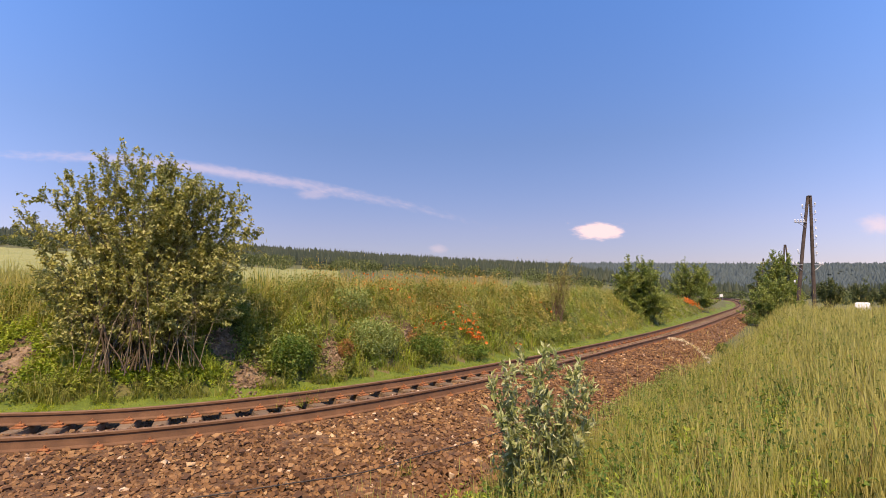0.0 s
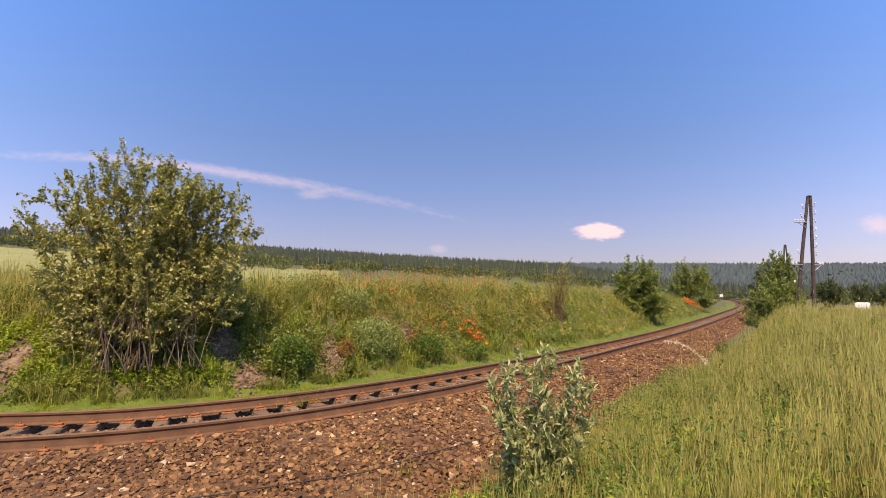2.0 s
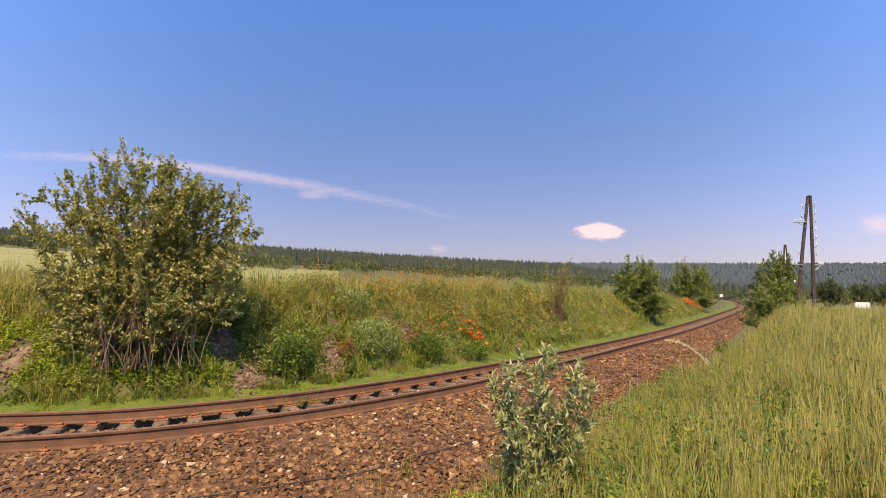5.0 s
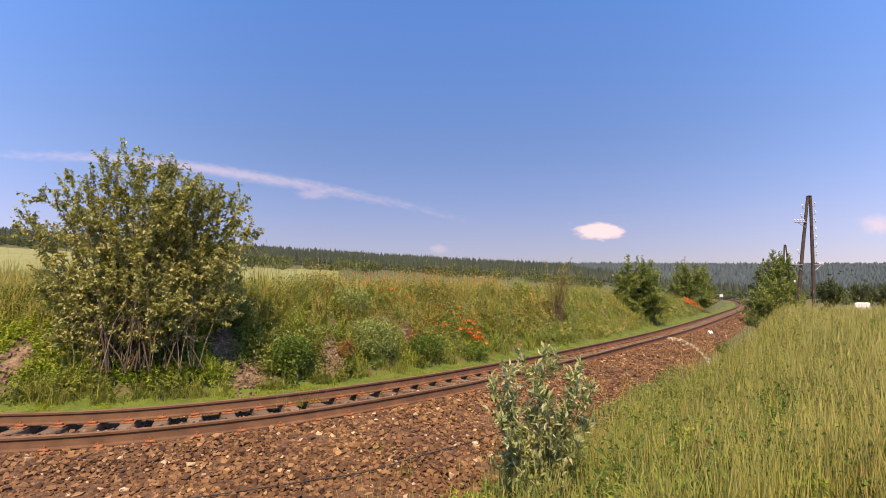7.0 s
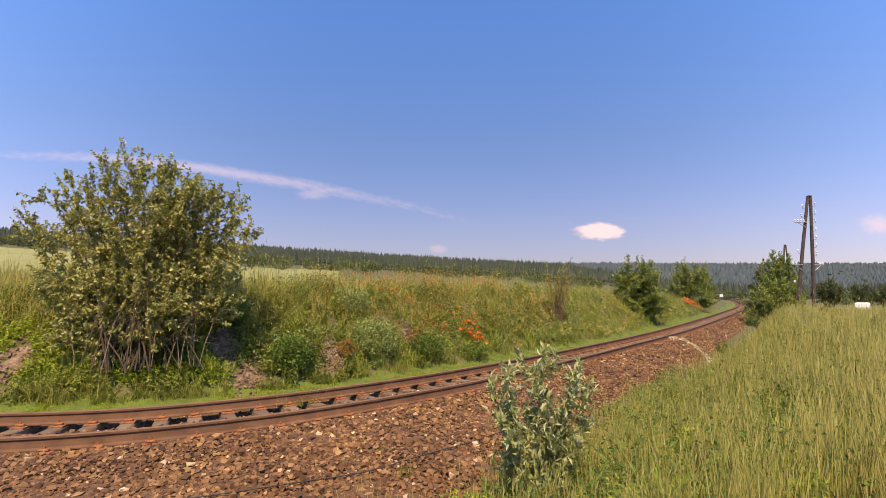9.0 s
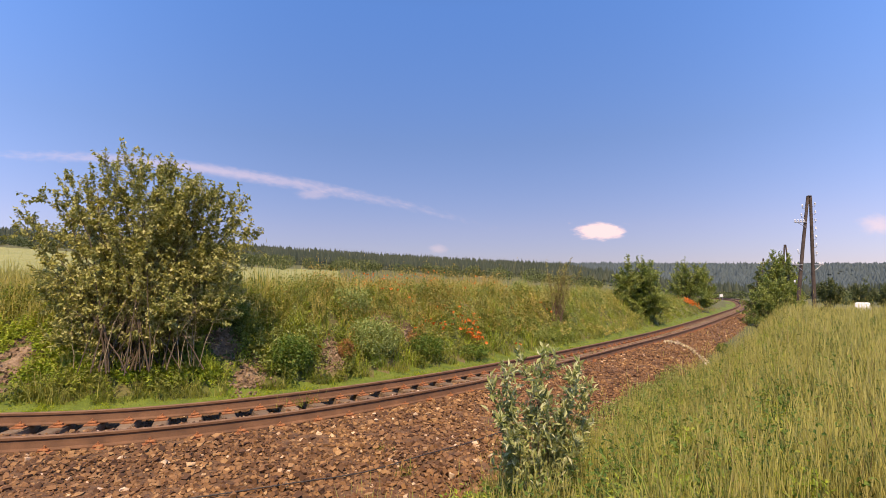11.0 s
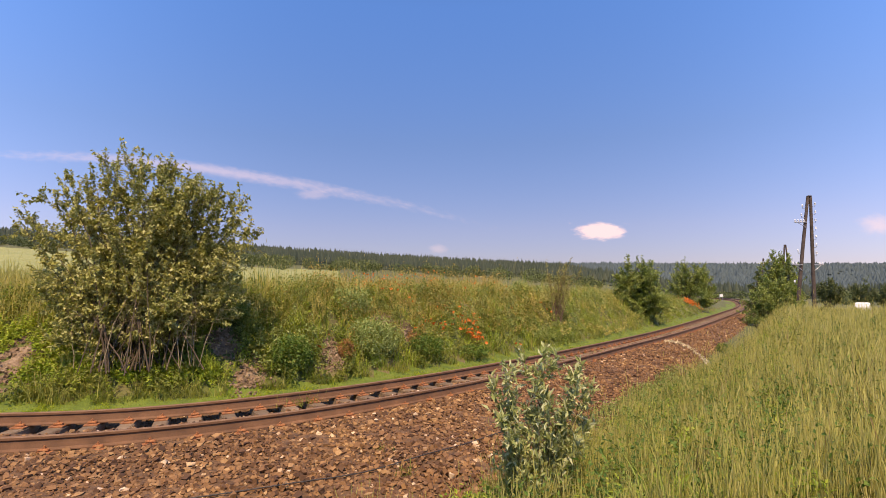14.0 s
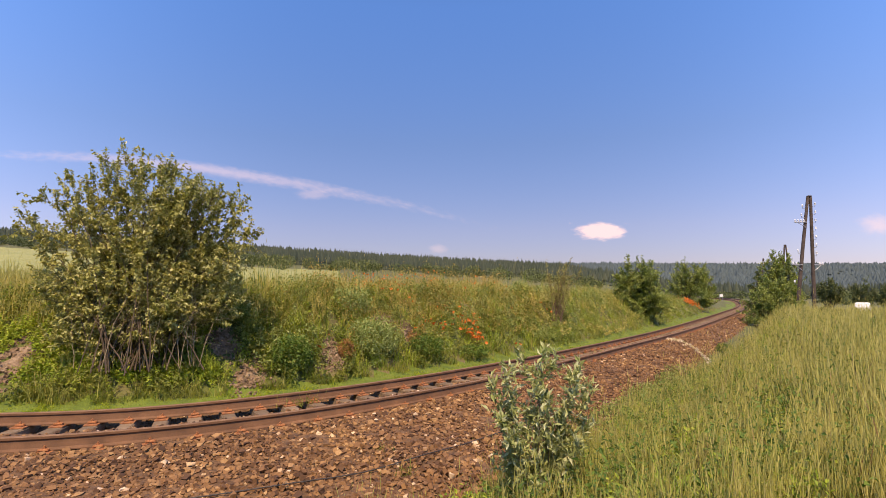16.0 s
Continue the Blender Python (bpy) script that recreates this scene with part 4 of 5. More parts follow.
# crown profile: angle from upright (degrees, to the right), reach in metres
PROFILE_A = [-78, -69, -60, -50, -38, -32, -27, -22, -18, -13, -8, -2, 6, 9, 17, 25, 30, 35, 41, 46, 55, 70]
PROFILE_R = [2.2, 2.7, 2.9, 3.3, 4.05, 4.45, 4.6, 4.5, 4.75, 5.0, 4.6, 4.75, 4.45, 4.15, 4.2, 4.1, 4.45, 4.0, 3.7, 3.25, 2.5, 2.0]
tips = []
for k in range(104):
    a = rs.uniform(-72, 58) if k % 2 else rs.uniform(-50, 45)
    edge = k % 5 < 3
    r = np.interp(a, PROFILE_A, PROFILE_R) * (rs.uniform(0.86, 0.96) if edge else rs.uniform(0.45, 0.82))
    y = rs.uniform(-0.45, 0.9) if edge else rs.uniform(-0.75, 1.5)
    tips.append((TREE_BASE[0] + r * math.sin(radians(a)), TREE_BASE[1] + y, TREE_BASE[2] + r * math.cos(radians(a))))
for k in range(26):         # low boughs round the foot
    a, r = rs.uniform(-78, 74), rs.uniform(1.1, 2.1)
    tips.append((TREE_BASE[0] + r * math.sin(radians(a)), TREE_BASE[1] + rs.uniform(-0.55, 0.6), TREE_BASE[2] + 0.25 + r * math.cos(radians(a))))
big_tree = shoot_plant("wild_fruit_tree", "bushy multi-stemmed wild fruit tree on the cutting slope", "tree", TREE_BASE, tips, 27, 0.5, 31, 0.082, M_TREE, rs, 0.022, 0.27, 0.55, up=0.4, droop=0.45, foot=0.13)

M_DEAD = solid_mat("dry_twig", [(0.3, (0.20, 0.15, 0.085)), (0.7, (0.40, 0.31, 0.19))], 14, 0.95, 0, 0.4, 0.005, 70)
for k in range(34):
    bx = rs.uniform(-1.5, 1.7)
    tip = (bx + rs.normal(0, 0.5), -0.35 + rs.normal(0, 0.25), rs.uniform(0.7, 2.1))
    limbs, _ = grow((bx * 0.8, -0.25 + rs.normal(0, 0.2), 0.0), [tip], rs, 0.010, 9, 0.5, 0.2)
    for V, F in limbs:
        part("dry_branch", raw_mesh("dry_branch", V, F, M_DEAD, True), None, big_tree)
b = (12.55, 32.2, 0.45)
shoot_plant("hawthorn_bush", "rounded green hawthorn bush beside the track", "bush", b, dome_tips(b, 95, 1.8, 1.5, 3.7, rs, 0.02, -0.2), 14, 0.6, 28, 0.13, M_BUSH, rs, 0.035, 0.2, up=0.25, droop=0.3)
b = (26.2, 55.0, 0.6)
shoot_plant("roadside_tree", "dark green broadleaved tree behind the bank", "tree", b, dome_tips(b, 34, 2.3, 1.8, 4.9, rs, 0.1, 0.4), 12, 1.0, 26, 0.19, M_BUSH, rs, 0.06, 0.3, up=0.5)
b = (28.6, 56.0, 0.6)
shoot_plant("roadside_tree", "smaller dark green tree behind the bank", "tree", b, dome_tips(b, 20, 1.3, 1.2, 3.9, rs, 0.1), 10, 0.8, 24, 0.19, M_BUSH, rs, 0.05, 0.3, up=0.5)
b = (25.6, 50.0, 0.45)
shoot_plant("hedge_bush", "low green bush above the poppies", "bush", b, dome_tips(b, 16, 1.3, 1.0, 1.8, rs), 8, 0.5, 22, 0.16, M_BUSH, rs, 0.04, 0.1, up=0.2)
b = (23.6, 37.0, -0.45)
shoot_plant("trackside_bush", "dense green bush on the near bank", "bush", b, dome_tips(b, 74, 2.1, 1.5, 3.4, rs, 0.03, 0.2), 14, 0.6, 28, 0.14, M_BUSH, rs, 0.035, 0.15, up=0.25)
b = (28.6, 43.0, -0.5)
shoot_plant("trackside_tree", "young green tree behind the trackside bush", "tree", b, dome_tips(b, 78, 2.1, 1.6, 6.0, rs, 0.25, -0.3), 13, 0.7, 26, 0.16, M_BUSH, rs, 0.045, 0.3, up=0.5)
b = (36.0, 58.0, -0.4)
shoot_plant("trackside_tree", "small dark tree standing close to the track", "tree", b, dome_tips(b, 20, 1.1, 1.0, 5.2, rs, 0.3), 10, 0.7, 26, 0.2, M_BROADLEAF, rs, 0.05, 0.4, up=0.4)
b = (4.95, 22.0, 0.6)
shoot_plant("bare_willow_shrub", "thin reddish half-bare shrub on the slope", "shrub", b, dome_tips(b, 26, 1.35, 0.9, 2.75, rs, 0.72, 0.2), 8, 0.55, 9, 0.075, M_DRYLEAF, rs, 0.012, 0.3, bark=M_TWIG, up=0.7, foot=0.06)
for bx, by, bz, rx, rz in ((43.6, 58, -1.0, 1.9, 5.0), (53.4, 65, -1.4, 1.5, 5.2), (57.3, 66, -1.5, 1.6, 4.2)):
    b = (bx, by, bz)
    shoot_plant("broadleaved_tree", "dark green tree beyond the near bank", "tree", b, dome_tips(b, 22, rx, rx, rz, rs, 0.5), 9, 0.9, 24, 0.22, M_BROADLEAF, rs, 0.06, 0.5, group="trees beyond the bank")
WILLOW = (0.92, 5.15, -0.42)
w_tips = [(WILLOW[0] + x, WILLOW[1] + y, WILLOW[2] + z) for x, y, z in
          ((-0.42, 0.1, 1.42), (-0.3, -0.1, 1.6), (-0.1, 0.15, 1.66), (0.06, -0.05, 1.72), (0.2, 0.1, 1.62), (0.34, -0.1, 1.55), (0.46, 0.1, 1.6), (0.55, -0.1, 1.45),
           (-0.36, -0.2, 1.15), (-0.2, 0.2, 1.2), (0.1, -0.2, 1.3), (0.4, 0.2, 1.2), (0.0, 0.3, 1.1), (0.5, 0.0, 1.05), (-0.25, 0, 0.9), (0.3, -0.2, 0.85))]
willow = shoot_plant("willow_sapling", "young silvery-leaved willow at the edge of the ballast", "shrub", WILLOW, w_tips, 20, 0.24, 14, 0.088, M_WILLOW, rs, 0.009, 0.25, 0.34, up=0.7, droop=-0.3, foot=0.07, wob=0.05)


# ---- one long arching grass stalk ----
STALK = (3.47, 6.0, 0.33)
st_line = spline([(0, 0, -0.1), (-0.08, 0, 0.36), (-0.2, 0, 0.6), (-0.36, 0, 0.83), (-0.51, 0, 0.98), (-0.64, 0, 1.07), (-0.77, 0, 1.11), (-0.86, 0, 1.11)], 0.03)
stalk = tagged(new("grass_stalk"), "long arching grass stalk with a pale feathery head", "grass")
stalk.location = STALK
V, F = tubes([st_line], [np.linspace(0.004, 0.0022, len(st_line))], 5)
part("stem", raw_mesh("stem", V, F, M_HEAD), None, stalk)
sel = st_line[int(len(st_line) * 0.66):]
k = 300
at = sel[rs.randint(0, len(sel), k)]
V, F = leaves(at + rs.normal(0, 0.006, (k, 3)), rs.uniform(0.018, 0.035, k), rs, 0.3)
part("seed_head", raw_mesh("seed_head", V, F, plant_mat("pale_plume", (0.74, 0.60, 0.44), (0.80, 0.68, 0.52), (0.86, 0.76, 0.62), (0.74, 0.62, 0.46), (0.82, 0.70, 0.56), 3.0)), None, stalk)

# ---- distant woods ----
def conifers(p, h, r, rs, layers=3):
    """Ragged spruce shapes in stacked skirts."""
    n = len(p)
    V, F = [], []
    sides = 6
    for L in range(layers):
        z0, z1 = 0.02 + 0.32 * L, 0.02 + 0.32 * L + 0.45
        if L == layers - 1:
            z1 = 1.0
        rr = r * (1 - 0.27 * L)
        ang = np.arange(sides) * 2 * np.pi / sides + rs.uniform(0, 1, n)[:, None]
        rad = rr[:, None] * rs.uniform(0.65, 1.15, (n, sides))
        ring = np.stack([p[:, :1] + rad * np.cos(ang), p[:, 1:2] + rad * np.sin(ang), p[:, 2:] + (h * z0)[:, None] + rs.uniform(-0.05, 0.05, (n, sides)) * h[:, None]], axis=-1)
        top = np.stack([p[:, 0], p[:, 1], p[:, 2] + h * z1], axis=-1)[:, None]
        V.append(np.concatenate([ring, top], axis=1).reshape(-1, 3))
        F.append(repeat_shape(sides + 1, [(k, (k + 1) % sides, sides) for k in range(sides)], n))
    return merge(*zip(V, F))


def far_points(n, t_lo, t_hi, d_lo, d_hi, rs):
    t, D = rs.uniform(t_lo, t_hi, n), rs.uniform(d_lo, d_hi, n)
    x = t * D
    return np.column_stack([x, D, height(x, D)])


rs = np.random.RandomState(5)
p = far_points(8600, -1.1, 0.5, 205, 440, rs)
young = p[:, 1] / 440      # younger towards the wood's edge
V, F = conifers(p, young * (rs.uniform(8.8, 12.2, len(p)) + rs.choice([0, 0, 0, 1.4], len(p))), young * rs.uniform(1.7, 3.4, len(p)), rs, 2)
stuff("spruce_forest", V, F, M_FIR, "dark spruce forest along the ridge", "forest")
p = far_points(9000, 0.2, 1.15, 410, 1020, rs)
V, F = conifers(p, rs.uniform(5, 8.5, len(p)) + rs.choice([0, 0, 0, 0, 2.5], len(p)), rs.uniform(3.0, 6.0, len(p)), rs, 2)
stuff("distant_forest", V, F, M_HAZEFIR, "distant wooded hill with haze blue in its tree colour", "forest")
p = far_points(3200, 0.3, 1.1, 230, 420, rs)
V, F = conifers(p, rs.uniform(4.5, 8.5, len(p)), rs.uniform(1.3, 2.4, len(p)), rs, 2)
stuff("valley_wood", V, F, M_FIR, "mixed wood in the valley beyond the crossing", "forest")


def leafy_wood(c, w, h, per, size, rs):
    """Broadleaved crowns as clouds of leaf clumps."""
    p = np.repeat(c, per, axis=0)
    n = len(p)
    q = rs.normal(0, 1, (n, 3))
    q /= np.linalg.norm(q, axis=1)[:, None]
    q *= rs.uniform(0.55, 1.0, n)[:, None] ** 0.5
    p[:, 0] += q[:, 0] * np.repeat(w, per)
    p[:, 1] += q[:, 1] * np.repeat(w, per)
    p[:, 2] += np.repeat(h, per) * (0.52 + 0.48 * q[:, 2])
    return leaves(p, rs.uniform(0.6, 1.3, n) * size, rs, 0.8)


c = far_points(95, -0.9, 0.33, 135, 200, rs)
V, F = leafy_wood(c, rs.uniform(1.5, 4.0, 95), rs.uniform(1.8, 4.6, 95), 380, 0.42, rs)
stuff("field_edge_hedge", V, F, M_BROADLEAF, "broadleaved trees and bushes along the field's edge", "hedge")
c = far_points(60, -0.9, 0.5, 230, 300, rs)
V, F = leafy_wood(c, rs.uniform(2.5, 5, 60), rs.uniform(2.5, 5.5, 60), 450, 0.55, rs)
stuff("mixed_wood_edge", V, F, M_BROADLEAF, "broadleaved edge of the forest", "forest")
c = far_points(26, 0.5, 1.1, 110, 220, rs)
V, F = leafy_wood(c, rs.uniform(2.0, 4.5, 26), rs.uniform(2.0, 5, 26), 600, 0.45, rs)
stuff("valley_trees", V, F, M_BROADLEAF, "broadleaved trees in the valley", "forest")


# ---- telegraph poles ----
def insulator_bm():
    bm = bmesh.new()
    for z, r1, r2, h in ((0.0, 0.07, 0.06, 0.06), (0.06, 0.045, 0.07, 0.05), (0.11, 0.06, 0.025, 0.06)):
        bmesh.ops.create_cone(bm, cap_ends=True, segments=10, radius1=r1, radius2=r2, depth=h, matrix=Matrix.Translation((0, 0, z + h / 2)))
    return bm


ME_INS = mesh_of("insulator", insulator_bm(), M_PORC)


def hook_mesh(s):
    line = [(0, 0, 0), (0.10 * s, 0, -0.02), (0.20 * s, 0, 0.0), (0.22 * s, 0, 0.08), (0.22 * s, 0, 0.16)]
    V, F = tubes([line], [[0.016] * 5], 6)
    return raw_mesh("hook", V, F, M_IRON, True)


HOOKS = {s: hook_mesh(s) for s in (-1, 1)}


def a_pole(x, y, z, top, foot_l, foot_r, head, detail=True):
    root = tagged(new("telegraph_pole"), "tarred wooden A-frame telegraph pole with white insulators", "telegraph pole", "telegraph poles along the line")
    root.location = (x, y, z)
    for s, fx in ((-1, foot_l), (1, foot_r)):
        line = [(fx, 0, -0.3), (fx * 0.5 + head * s * 0.5, 0, top / 2), (head * s, 0, top)]
        V, F = tubes([line], [[0.14, 0.125, 0.105]], 10)
        part("pole_leg", raw_mesh("pole_leg", V, F, M_POLE, True), None, root)
    cap = box_bm(0.26, 0.24, 0.07, 0.01, top)
    part("cap", cap, M_POLE, root)

    def insulator(ix, iz, s):
        h = part("hook", HOOKS[s], None, root)
        h.location = (ix, 0, iz)
        i = part("insulator", ME_INS, None, h)
        i.location = (0.22 * s, 0, 0.14)

    def leg_x(s, iz):
        f = foot_l if s < 0 else foot_r
        return f + (head * s - f) * iz / top

    if detail:
        for k in range(7):
            iz = top - 0.75 - k * 0.62
            insulator(leg_x(1, iz) + 0.1, iz, 1)
        for iz in (top - 0.9, top - 1.6, top - 4.3, top - 6.6):
            insulator(leg_x(-1, iz) - 0.1, iz, -1)
        for s, iz, ln, cnt in ((-1, top - 2.0, 0.95, 4), (-1, top - 5.2, 0.75, 2), (1, top - 5.2, 0.7, 2)):
            x0 = leg_x(s, iz)
            arm = part("cross_arm", box_bm(ln, 0.07, 0.07, 0.008), M_IRON, root)
            arm.location = (x0 + s * ln / 2, -0.16, iz)
            for k in range(cnt):
                i = part("insulator", ME_INS, None, arm)
                i.location = (s * (ln / 2 - 0.08 - k * 0.22), 0, 0.07)
            V, F = tubes([[(x0, -0.16, iz - 0.4), (x0 + s * ln * 0.7, -0.16, iz)]], [[0.02, 0.02]], 6)
            part("brace", raw_mesh("brace", V, F, M_IRON), None, root)
    else:
        for s in (-1, 1):
            for iz in (top - 0.8, top - 1.7):
                insulator(leg_x(s, iz), iz, s)
        arm = part("cross_arm", box_bm(0.9, 0.07, 0.07, 0.008), M_IRON, root)
        arm.location = (-0.5, -0.16, top - 2.4)
    return root


a_pole(27.67, 38.0, 1.0, 8.1, -1.35, -0.08, 0.10)
a_pole(54.0, 80.0, 0.6, 8.6, -0.85, 0.7, 0.10, False)
a_pole(82.0, 130.0, 0.0, 10.2, -0.85, 0.7, 0.10, False)

# ---- lineside things ----


def make_cable():
    i0, i1 = int(np.argmin(np.abs(CENTRE[:, 0] + 8))), int(np.argmin(np.abs(CENTRE[:, 0] - 2.6)))
    pts = []
    for i in range(i0, i1, 3):
        d = -2.85 + 0.10 * math.sin(i * 0.35)
        p = CENTRE[i] + C_N[i] * d
        pts.append((p[0], p[1], float(bed_height(np.array([d]), np.array([i]))[0]) + 0.055 + 0.015 * math.sin(i * 0.9)))
    line = spline(pts, 0.12)
    V, F = tubes([line], [np.full(len(line), 0.008)], 6)
    tagged(new("cable", raw_mesh("cable", V, F, M_CABLE, True)), "thin dark cable lying on the ballast", "cable")


make_cable()


def make_dark_stone():
    """A dark lump at the ballast's edge."""
    v, f = stone_shape(np.random.RandomState(3))
    ob = new("dark_stone", raw_mesh("dark_stone", v * np.array([0.26, 0.3, 0.34]), f, M_CABLE))
    ob.location = (-5.75, 6.45, -0.30)
    tagged(ob, "dark stone-shaped lump lying on the ballast", "stone")


make_dark_stone()


def make_sign(x, y, z):
    root = tagged(new("crossing_sign"), "small white board on posts by the level crossing", "sign")
    root.location = (x, y, z)
    for s in (-0.25, 0.25):
        V, F = tubes([[(s, 0, -0.2), (s, 0, 1.0)]], [[0.03, 0.03]], 6)
        part("post", raw_mesh("post", V, F, M_IRON), None, root)
    b = part("board", box_bm(0.6, 0.04, 0.5, 0.01, 0.5), M_WHITE, root)
    b.location = (0, -0.06, 0)


make_sign(49.0, 90.0, 0.4)


def make_van(x, y, z, rz):
    root = tagged(new("white_van"), "white van standing beyond the grassy bank", "van")
    root.matrix_world = pose(x, y, z, 0, 0, rz)
    part("body", box_bm(4.2, 1.8, 0.85, 0.12, 0.35), M_WHITE, root)
    part("cabin", box_bm(3.0, 1.65, 0.75, 0.12, 1.2, 0.85), M_WHITE, root)
    for s in (-1, 1):
        w = part("side_window", box_bm(2.2, 0.03, 0.4, 0.01, 1.35), M_GLASS, root)
        w.location = (0, s * 0.79, 0)
    for sx in (-1.3, 1.3):
        for s in (-1, 1):
            bm = bmesh.new()
            bmesh.ops.create_cone(bm, cap_ends=True, segments=20, radius1=0.33, radius2=0.33, depth=0.2, matrix=Matrix.Rotation(math.pi / 2, 4, "X"))
            wh = part("wheel", bm, M_CABLE, root)
            wh.location = (sx, s * 0.85, 0.33)


make_van(51.0, 62.2, float(height(np.array([51.0]), np.array([62.2]))[0]), 50.5)


# ---- poppies ----
def poppy_bloom(rs):
    V, F = [], []
    for k in range(4):
        a = k * math.pi / 2 + rs.uniform(-0.2, 0.2)
        c, s = math.cos(a), math.sin(a)
        o = len(V)
        for r, w, z in ((0.0, 0.008, 0.0), (0.022, 0.028, 0.016), (0.042, 0.030, 0.028), (0.052, 0.012, 0.026)):
            for q in (-1, 1):
                V.append((c * r - s * w * q, s * r + c * w * q, z + rs.uniform(-0.004, 0.004)))
        for i in range(3):
            F += [(o + 2 * i, o + 2 * i + 1, o + 2 * i + 3), (o + 2 * i, o + 2 * i + 3, o + 2 * i + 2)]
    return np.array(V), np.array(F)


rs = np.random.RandomState(9)
BLOOMS = []
for _ in range(4):
    V, F = poppy_bloom(rs)
    BLOOMS.append((V, F, raw_mesh("bloom", V, F, M_POPPY)))
V, F = tubes([[(0, 0, 0), (0.02, 0.01, 0.25), (0.0, 0.0, 0.5)]], [[0.004, 0.003, 0.003]], 4)
ME_STEM = raw_mesh("stem", V, F, M_WEED)
# where poppies stand thick: x, y, spread, how many singly
POPPY_SPOTS = [(1.0, 16.5, 0.13, 30), (1.15, 16.9, 0.18, 8), (0.3, 16.3, 0.25, 6), (-0.25, 15.8, 0.2, 4), (-0.8, 15.3, 0.2, 4), (1.5, 17.8, 0.2, 4), (2.45, 17.1, 0.05, 2), (-2.98, 12.5, 0.05, 2), (4.35, 21.8, 0.15, 5), (-1.5, 16.3, 0.3, 5)]
for x, y, sp, n in POPPY_SPOTS:
    for _ in range(n):
        px, py = x + rs.normal(0, sp), y + rs.normal(0, sp * 0.6)
        pz = float(height(np.array([px]), np.array([py]))[0]) - 0.04
        root = tagged(new("poppy"), "orange-red field poppy on the cutting slope", "poppy", "poppies on the slope")
        root.matrix_world = pose(px, py, pz, rs.normal(0, 8), rs.normal(0, 8), rs.uniform(0, 360))
        part("stem", ME_STEM, None, root)
        bl = part("bloom", BLOOMS[rs.randint(0, 4)][2], None, root)
        bl.matrix_local = pose(0, 0, 0.5, rs.normal(20, 25), rs.normal(0, 25), 0) @ Matrix.Scale(rs.uniform(0.7, 1.15), 4)


def poppy_drift(spots, rs):
    packs = []
    for x, y, sx, sy, n, size in spots:
        px, py = x + rs.normal(0, sx, n), y + rs.normal(0, sy, n)
        pz = height(px, py) + rs.uniform(0.4, 0.85, n)
        R = random_turns(n, rs)
        V, F, _ = BLOOMS[0]
        v = np.einsum("nij,vj->nvi", R, V) * size + np.column_stack([px, py, pz])[:, None]
        packs.append((v.reshape(-1, 3), repeat_shape(len(V), F, n)))
    V, F = merge(*packs)
    stuff("poppy_drift", V, F, M_POPPY, "drifts of orange-red poppies on the bank", "poppies")


poppy_drift([(23.5, 48.6, 0.33, 0.5, 130, 1.1), (-2.6, 17.6, 0.3, 0.25, 26, 0.6), (-1.7, 17.4, 0.3, 0.25, 24, 0.55), (-0.3, 18.4, 0.5, 0.4, 22, 0.6), (1.4, 20.3, 0.7, 0.5, 22, 0.65),
             (-0.3, 16.0, 0.4, 0.2, 12, 0.6), (0.75, 16.7, 0.25, 0.15, 26, 0.7), (-3.9, 17.0, 0.4, 0.3, 10, 0.55)], rs)


# ---- sky: trail and clouds ----
def cloud_mat(name, strength, dens, sx, sy, scale, hard=0.5):
    """Soft-edged vapour: thins out towards its rim, broken by noise."""
    def build(nt, bsdf):
        mp = nt.nodes.new("ShaderNodeUVMap")
        mp.uv_map = "sheet"
        st = nt.nodes.new("ShaderNodeMapping")
        st.inputs["Scale"].default_value = (max(1, sx / sy / 3), 1, 1)
        nt.links.new(mp.outputs[0], st.inputs["Vector"])
        n = nd(nt, "TexNoise", Scale=scale, Detail=6, Roughness=0.6)
        nt.links.new(st.outputs[0], n.inputs["Vector"])
        gr = nt.nodes.new("ShaderNodeTexGradient")
        gr.gradient_type = "SPHERICAL"
        nt.links.new(mp.outputs[0], gr.inputs[0])
        ad = nt.nodes.new("ShaderNodeMath")
        ad.operation = "MULTIPLY_ADD"
        nt.links.new(n.outputs["Fac"], ad.inputs[0])
        ad.inputs[1].default_value = 0.9
        nt.links.new(gr.outputs["Fac"], ad.inputs[2])
        mr = nt.nodes.new("ShaderNodeMapRange")
        mr.interpolation_type = "SMOOTHSTEP"
        nt.links.new(ad.outputs[0], mr.inputs[0])
        mr.inputs[1].default_value, mr.inputs[2].default_value, mr.inputs[4].default_value = 0.5, 0.5 + hard, dens
        em = nd(nt, "Emission", Strength=strength)
        em.inputs["Color"].default_value = (1.0, 0.84, 0.90, 1)
        tp = nt.nodes.new("ShaderNodeBsdfTransparent")
        ms = nt.nodes.new("ShaderNodeMixShader")
        nt.links.new(mr.outputs[0], ms.inputs[0])
        nt.links.new(tp.outputs[0], ms.inputs[1])
        nt.links.new(em.outputs[0], ms.inputs[2])
        nt.links.new(ms.outputs[0], nt.nodes["Material Output"].inputs["Surface"])
    return material(name, build)


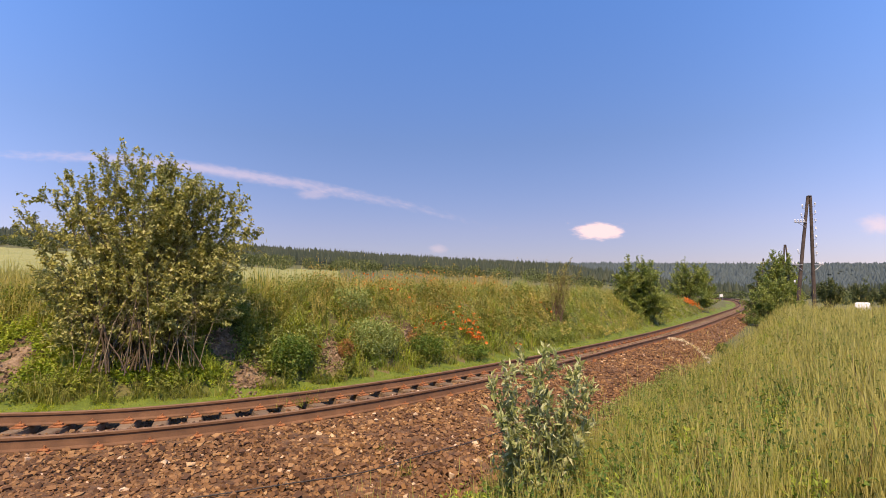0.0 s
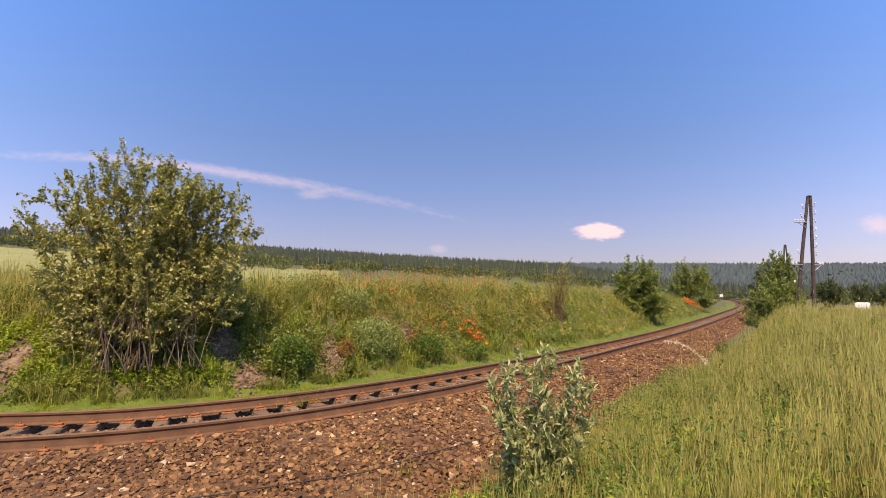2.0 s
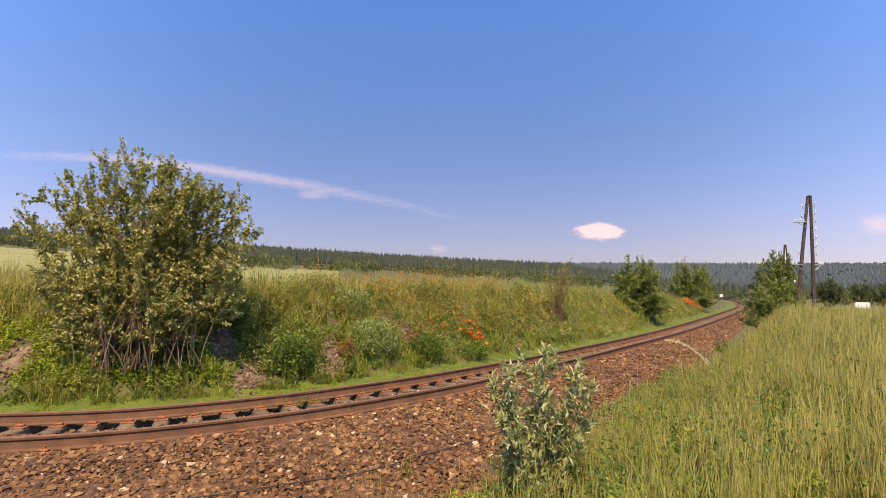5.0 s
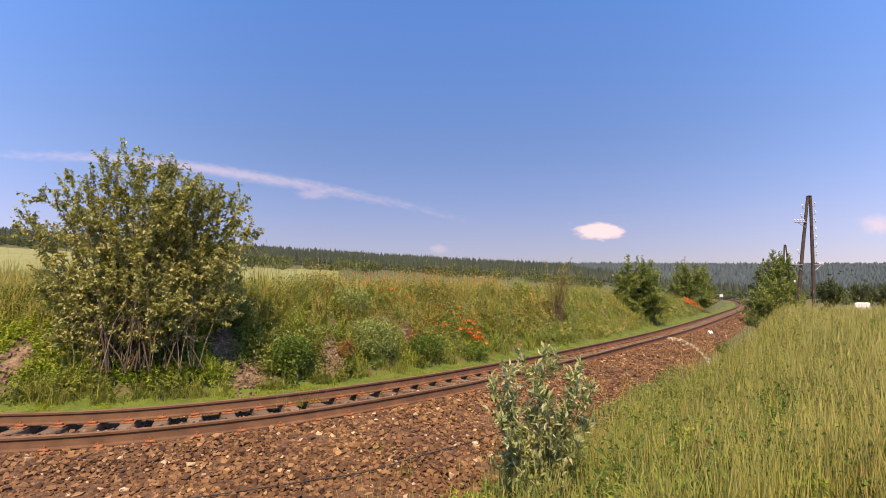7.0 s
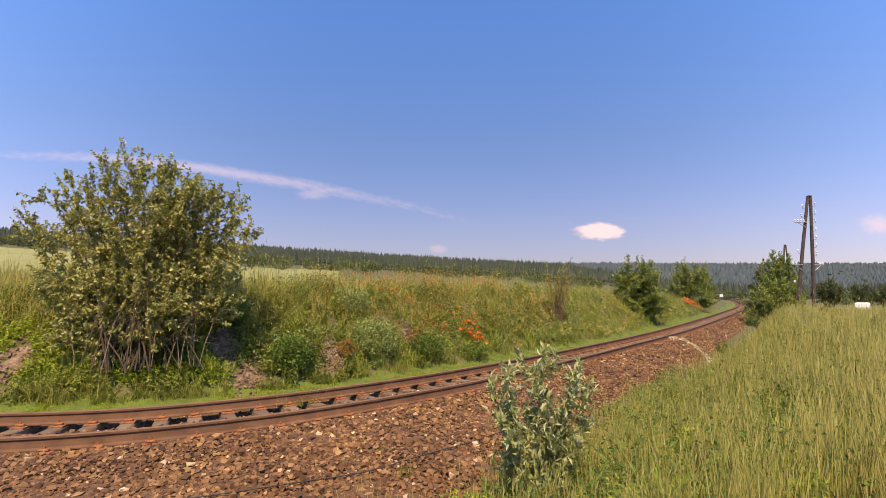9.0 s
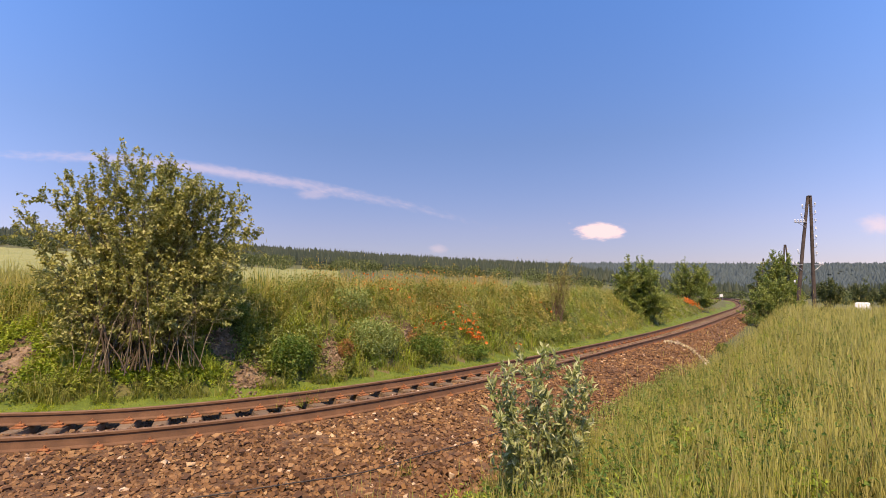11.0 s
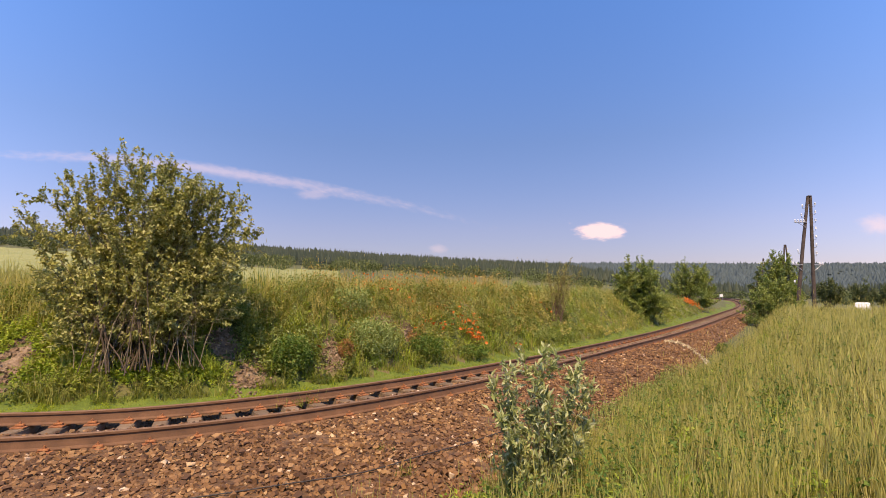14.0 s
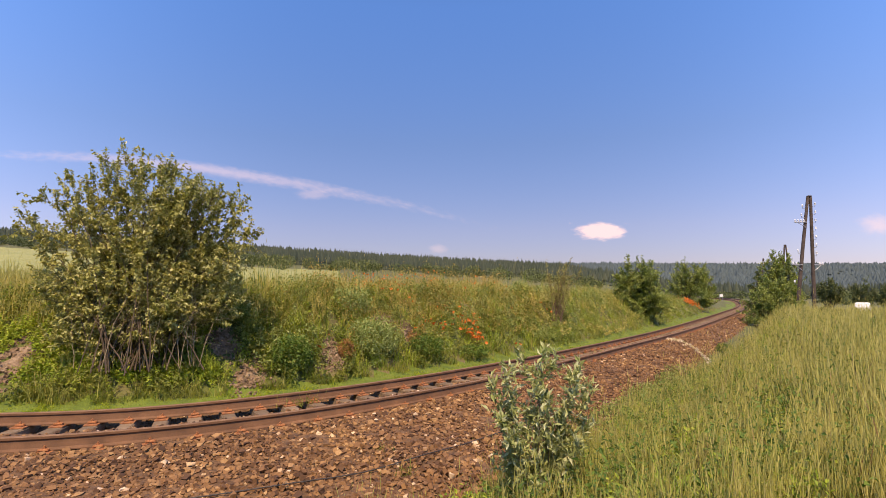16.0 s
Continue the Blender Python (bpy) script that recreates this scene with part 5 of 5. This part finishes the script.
def make_cloud(px, pz, w, h, strength, dens, scale, label, hard=0.5, bend=None, name="cloud"):
    """A gently bulging sheet of vapour 3 km away; bend: how its middle line runs, in metres of height at even steps."""
    n, m = 24, 8
    V, F, UV = [], [], []
    for i in range(n + 1):
        for j in range(m + 1):
            a, b = i / n * 2 - 1, j / m * 2 - 1
            mid = np.interp(i / n, np.linspace(0, 1, len(bend)), bend) if bend else 0
            V.append((a * w, 0.3 * h * (a * a + b * b), b * h + mid))
            UV.append((a, b))
    for i in range(n):
        for j in range(m):
            F.append((i * (m + 1) + j, (i + 1) * (m + 1) + j, (i + 1) * (m + 1) + j + 1, i * (m + 1) + j + 1))
    me = raw_mesh(name, V, F, cloud_mat(name + "_vapour", strength, dens, w, h, scale, hard), True)
    me.uv_layers.new(name="sheet").data.foreach_set("uv", np.array(UV, np.float32)[np.array(F).ravel()].ravel())
    ob = new(name, me)
    ob.location = (px, 3000, pz)
    ob.visible_shadow = False
    return tagged(ob, label, "cloud", kind="structure")


K = 3000 / 900
cloud = make_cloud(278 * K, 2 + 106 * K, 55 * K, 20 * K, 0.82, 0.92, 2.2, "small white fair-weather cloud", 0.45)
make_cloud(778 * K, 2 + 118 * K, 46 * K, 26 * K, 0.8, 0.5, 2.0, "white cloud low in the sky", 0.9)
make_cloud(-9 * K, 2 + 74 * K, 22 * K, 12 * K, 0.8, 0.25, 2.0, "faint wisp of cloud", 0.8)
make_cloud(-234 * K, 2 + 172 * K, 40 * K, 13 * K, 0.8, 0.25, 2.0, "faint wisp of cloud", 0.8)
make_cloud(-420 * K, 2, 560 * K, 16 * K, 0.85, 0.36, 2.5, "long fading condensation trail", 1.0,
           [253 * K, 245 * K, 239 * K, 218 * K, 187 * K, 149 * K, 97 * K], "vapour_trail")


# ---- butterfly ----
def wing_mesh(s):
    V = [(0, 0.012, 0), (s * 0.012, 0.024, 0), (s * 0.034, 0.022, 0.001), (s * 0.032, 0.004, 0.001), (s * 0.026, -0.016, 0), (s * 0.010, -0.02, 0), (0, -0.010, 0)]
    T = [(0, 1, 2), (0, 2, 3), (0, 3, 6), (3, 4, 6), (4, 5, 6)]
    return raw_mesh("wing", np.array(V) * 1.2, T, M_BUTTERFLY)


butterfly = tagged(new("butterfly"), "small white butterfly flying low over the ballast", "butterfly")
V, F = tubes([[(0, -0.014, 0), (0, 0.0, 0.002), (0, 0.016, 0.001)]], [[0.0012, 0.0025, 0.0018]], 6)
part("body", raw_mesh("body", V, F, M_BODY, True), None, butterfly)
WINGS = [part("wing", wing_mesh(s), None, butterfly) for s in (-1, 1)]


# ---- what moves ----
def motions():
    for k, (ob, pv) in enumerate(SWAY):
        rows = []
        for i in range(33):
            t = i * 0.5
            a = 0.5 * math.sin(2 * math.pi * t / 2.7 + k) + 0.35 * math.sin(2 * math.pi * t / 1.45 + 2.1 * k)
            c = 0.3 * math.sin(2 * math.pi * t / 3.3 + 1.7 * k)
            rows.append((t, pose(*pv, c * 0.6, a * 0.6, 0)))
        walk(ob, rows)
    for ob, amp, span in ((willow, 0.3, 2.3), (big_tree, 0.10, 3.1)):
        at = ob.location.copy()
        walk(ob, [(i * 0.5, pose(*at, 0.5 * amp * math.sin(i * 1.1), amp * math.sin(2 * math.pi * i * 0.5 / span), 0)) for i in range(33)])
    walk(cloud, [(0.0, Matrix.Translation(cloud.location)), (16.0, Matrix.Translation(cloud.location + Vector((4 * K, 0, 0))))])
    fly = [(0.0, (19.0, 27.0, 0.3)), (6.2, (17.0, 23.0, 0.3)), (6.9, (8.2, 13.5, 0.75)), (7.0, (6.0, 11.5, 1.08)), (7.1, (4.3, 9.8, 0.66)), (7.2, (2.85, 8.8, 0.53)), (7.3, (1.9, 8.0, 0.34)),
           (7.4, (0.85, 7.3, 0.26)), (7.5, (-0.27, 6.6, 0.17)), (7.6, (-1.05, 6.0, 0.07)), (7.7, (-1.8, 5.5, 0.04)), (7.8, (-2.6, 5.2, 0.04)), (8.0, (-4.3, 4.9, 0.2)), (8.4, (-7.5, 4.2, 0.4)), (16.0, (-9.5, 3.8, 0.5))]
    walk(butterfly, [(t, pose(0.65 * p[0], 0.65 * p[1], 2 - 0.65 * (2 - p[2]), 60, 0, 25)) for t, p in fly])
    rows = []
    for i in range(65):
        t = i * 0.25
        rows.append((t, pose(*STALK, 0, 1.3 * math.sin(2 * math.pi * t / 2.9) + 0.8 * math.sin(2 * math.pi * t / 1.3 + 1), 0)))
    walk(stalk, rows)
    for w, s in zip(WINGS, (-1, 1)):
        rows = []
        for i in range(161):
            a = 12 + 38 * math.sin(2 * math.pi * i * 0.1 * 3.7)
            rows.append((i * 0.1, pose(0, 0, 0, 0, -s * a, 0)))
        walk(w, rows)


motions()
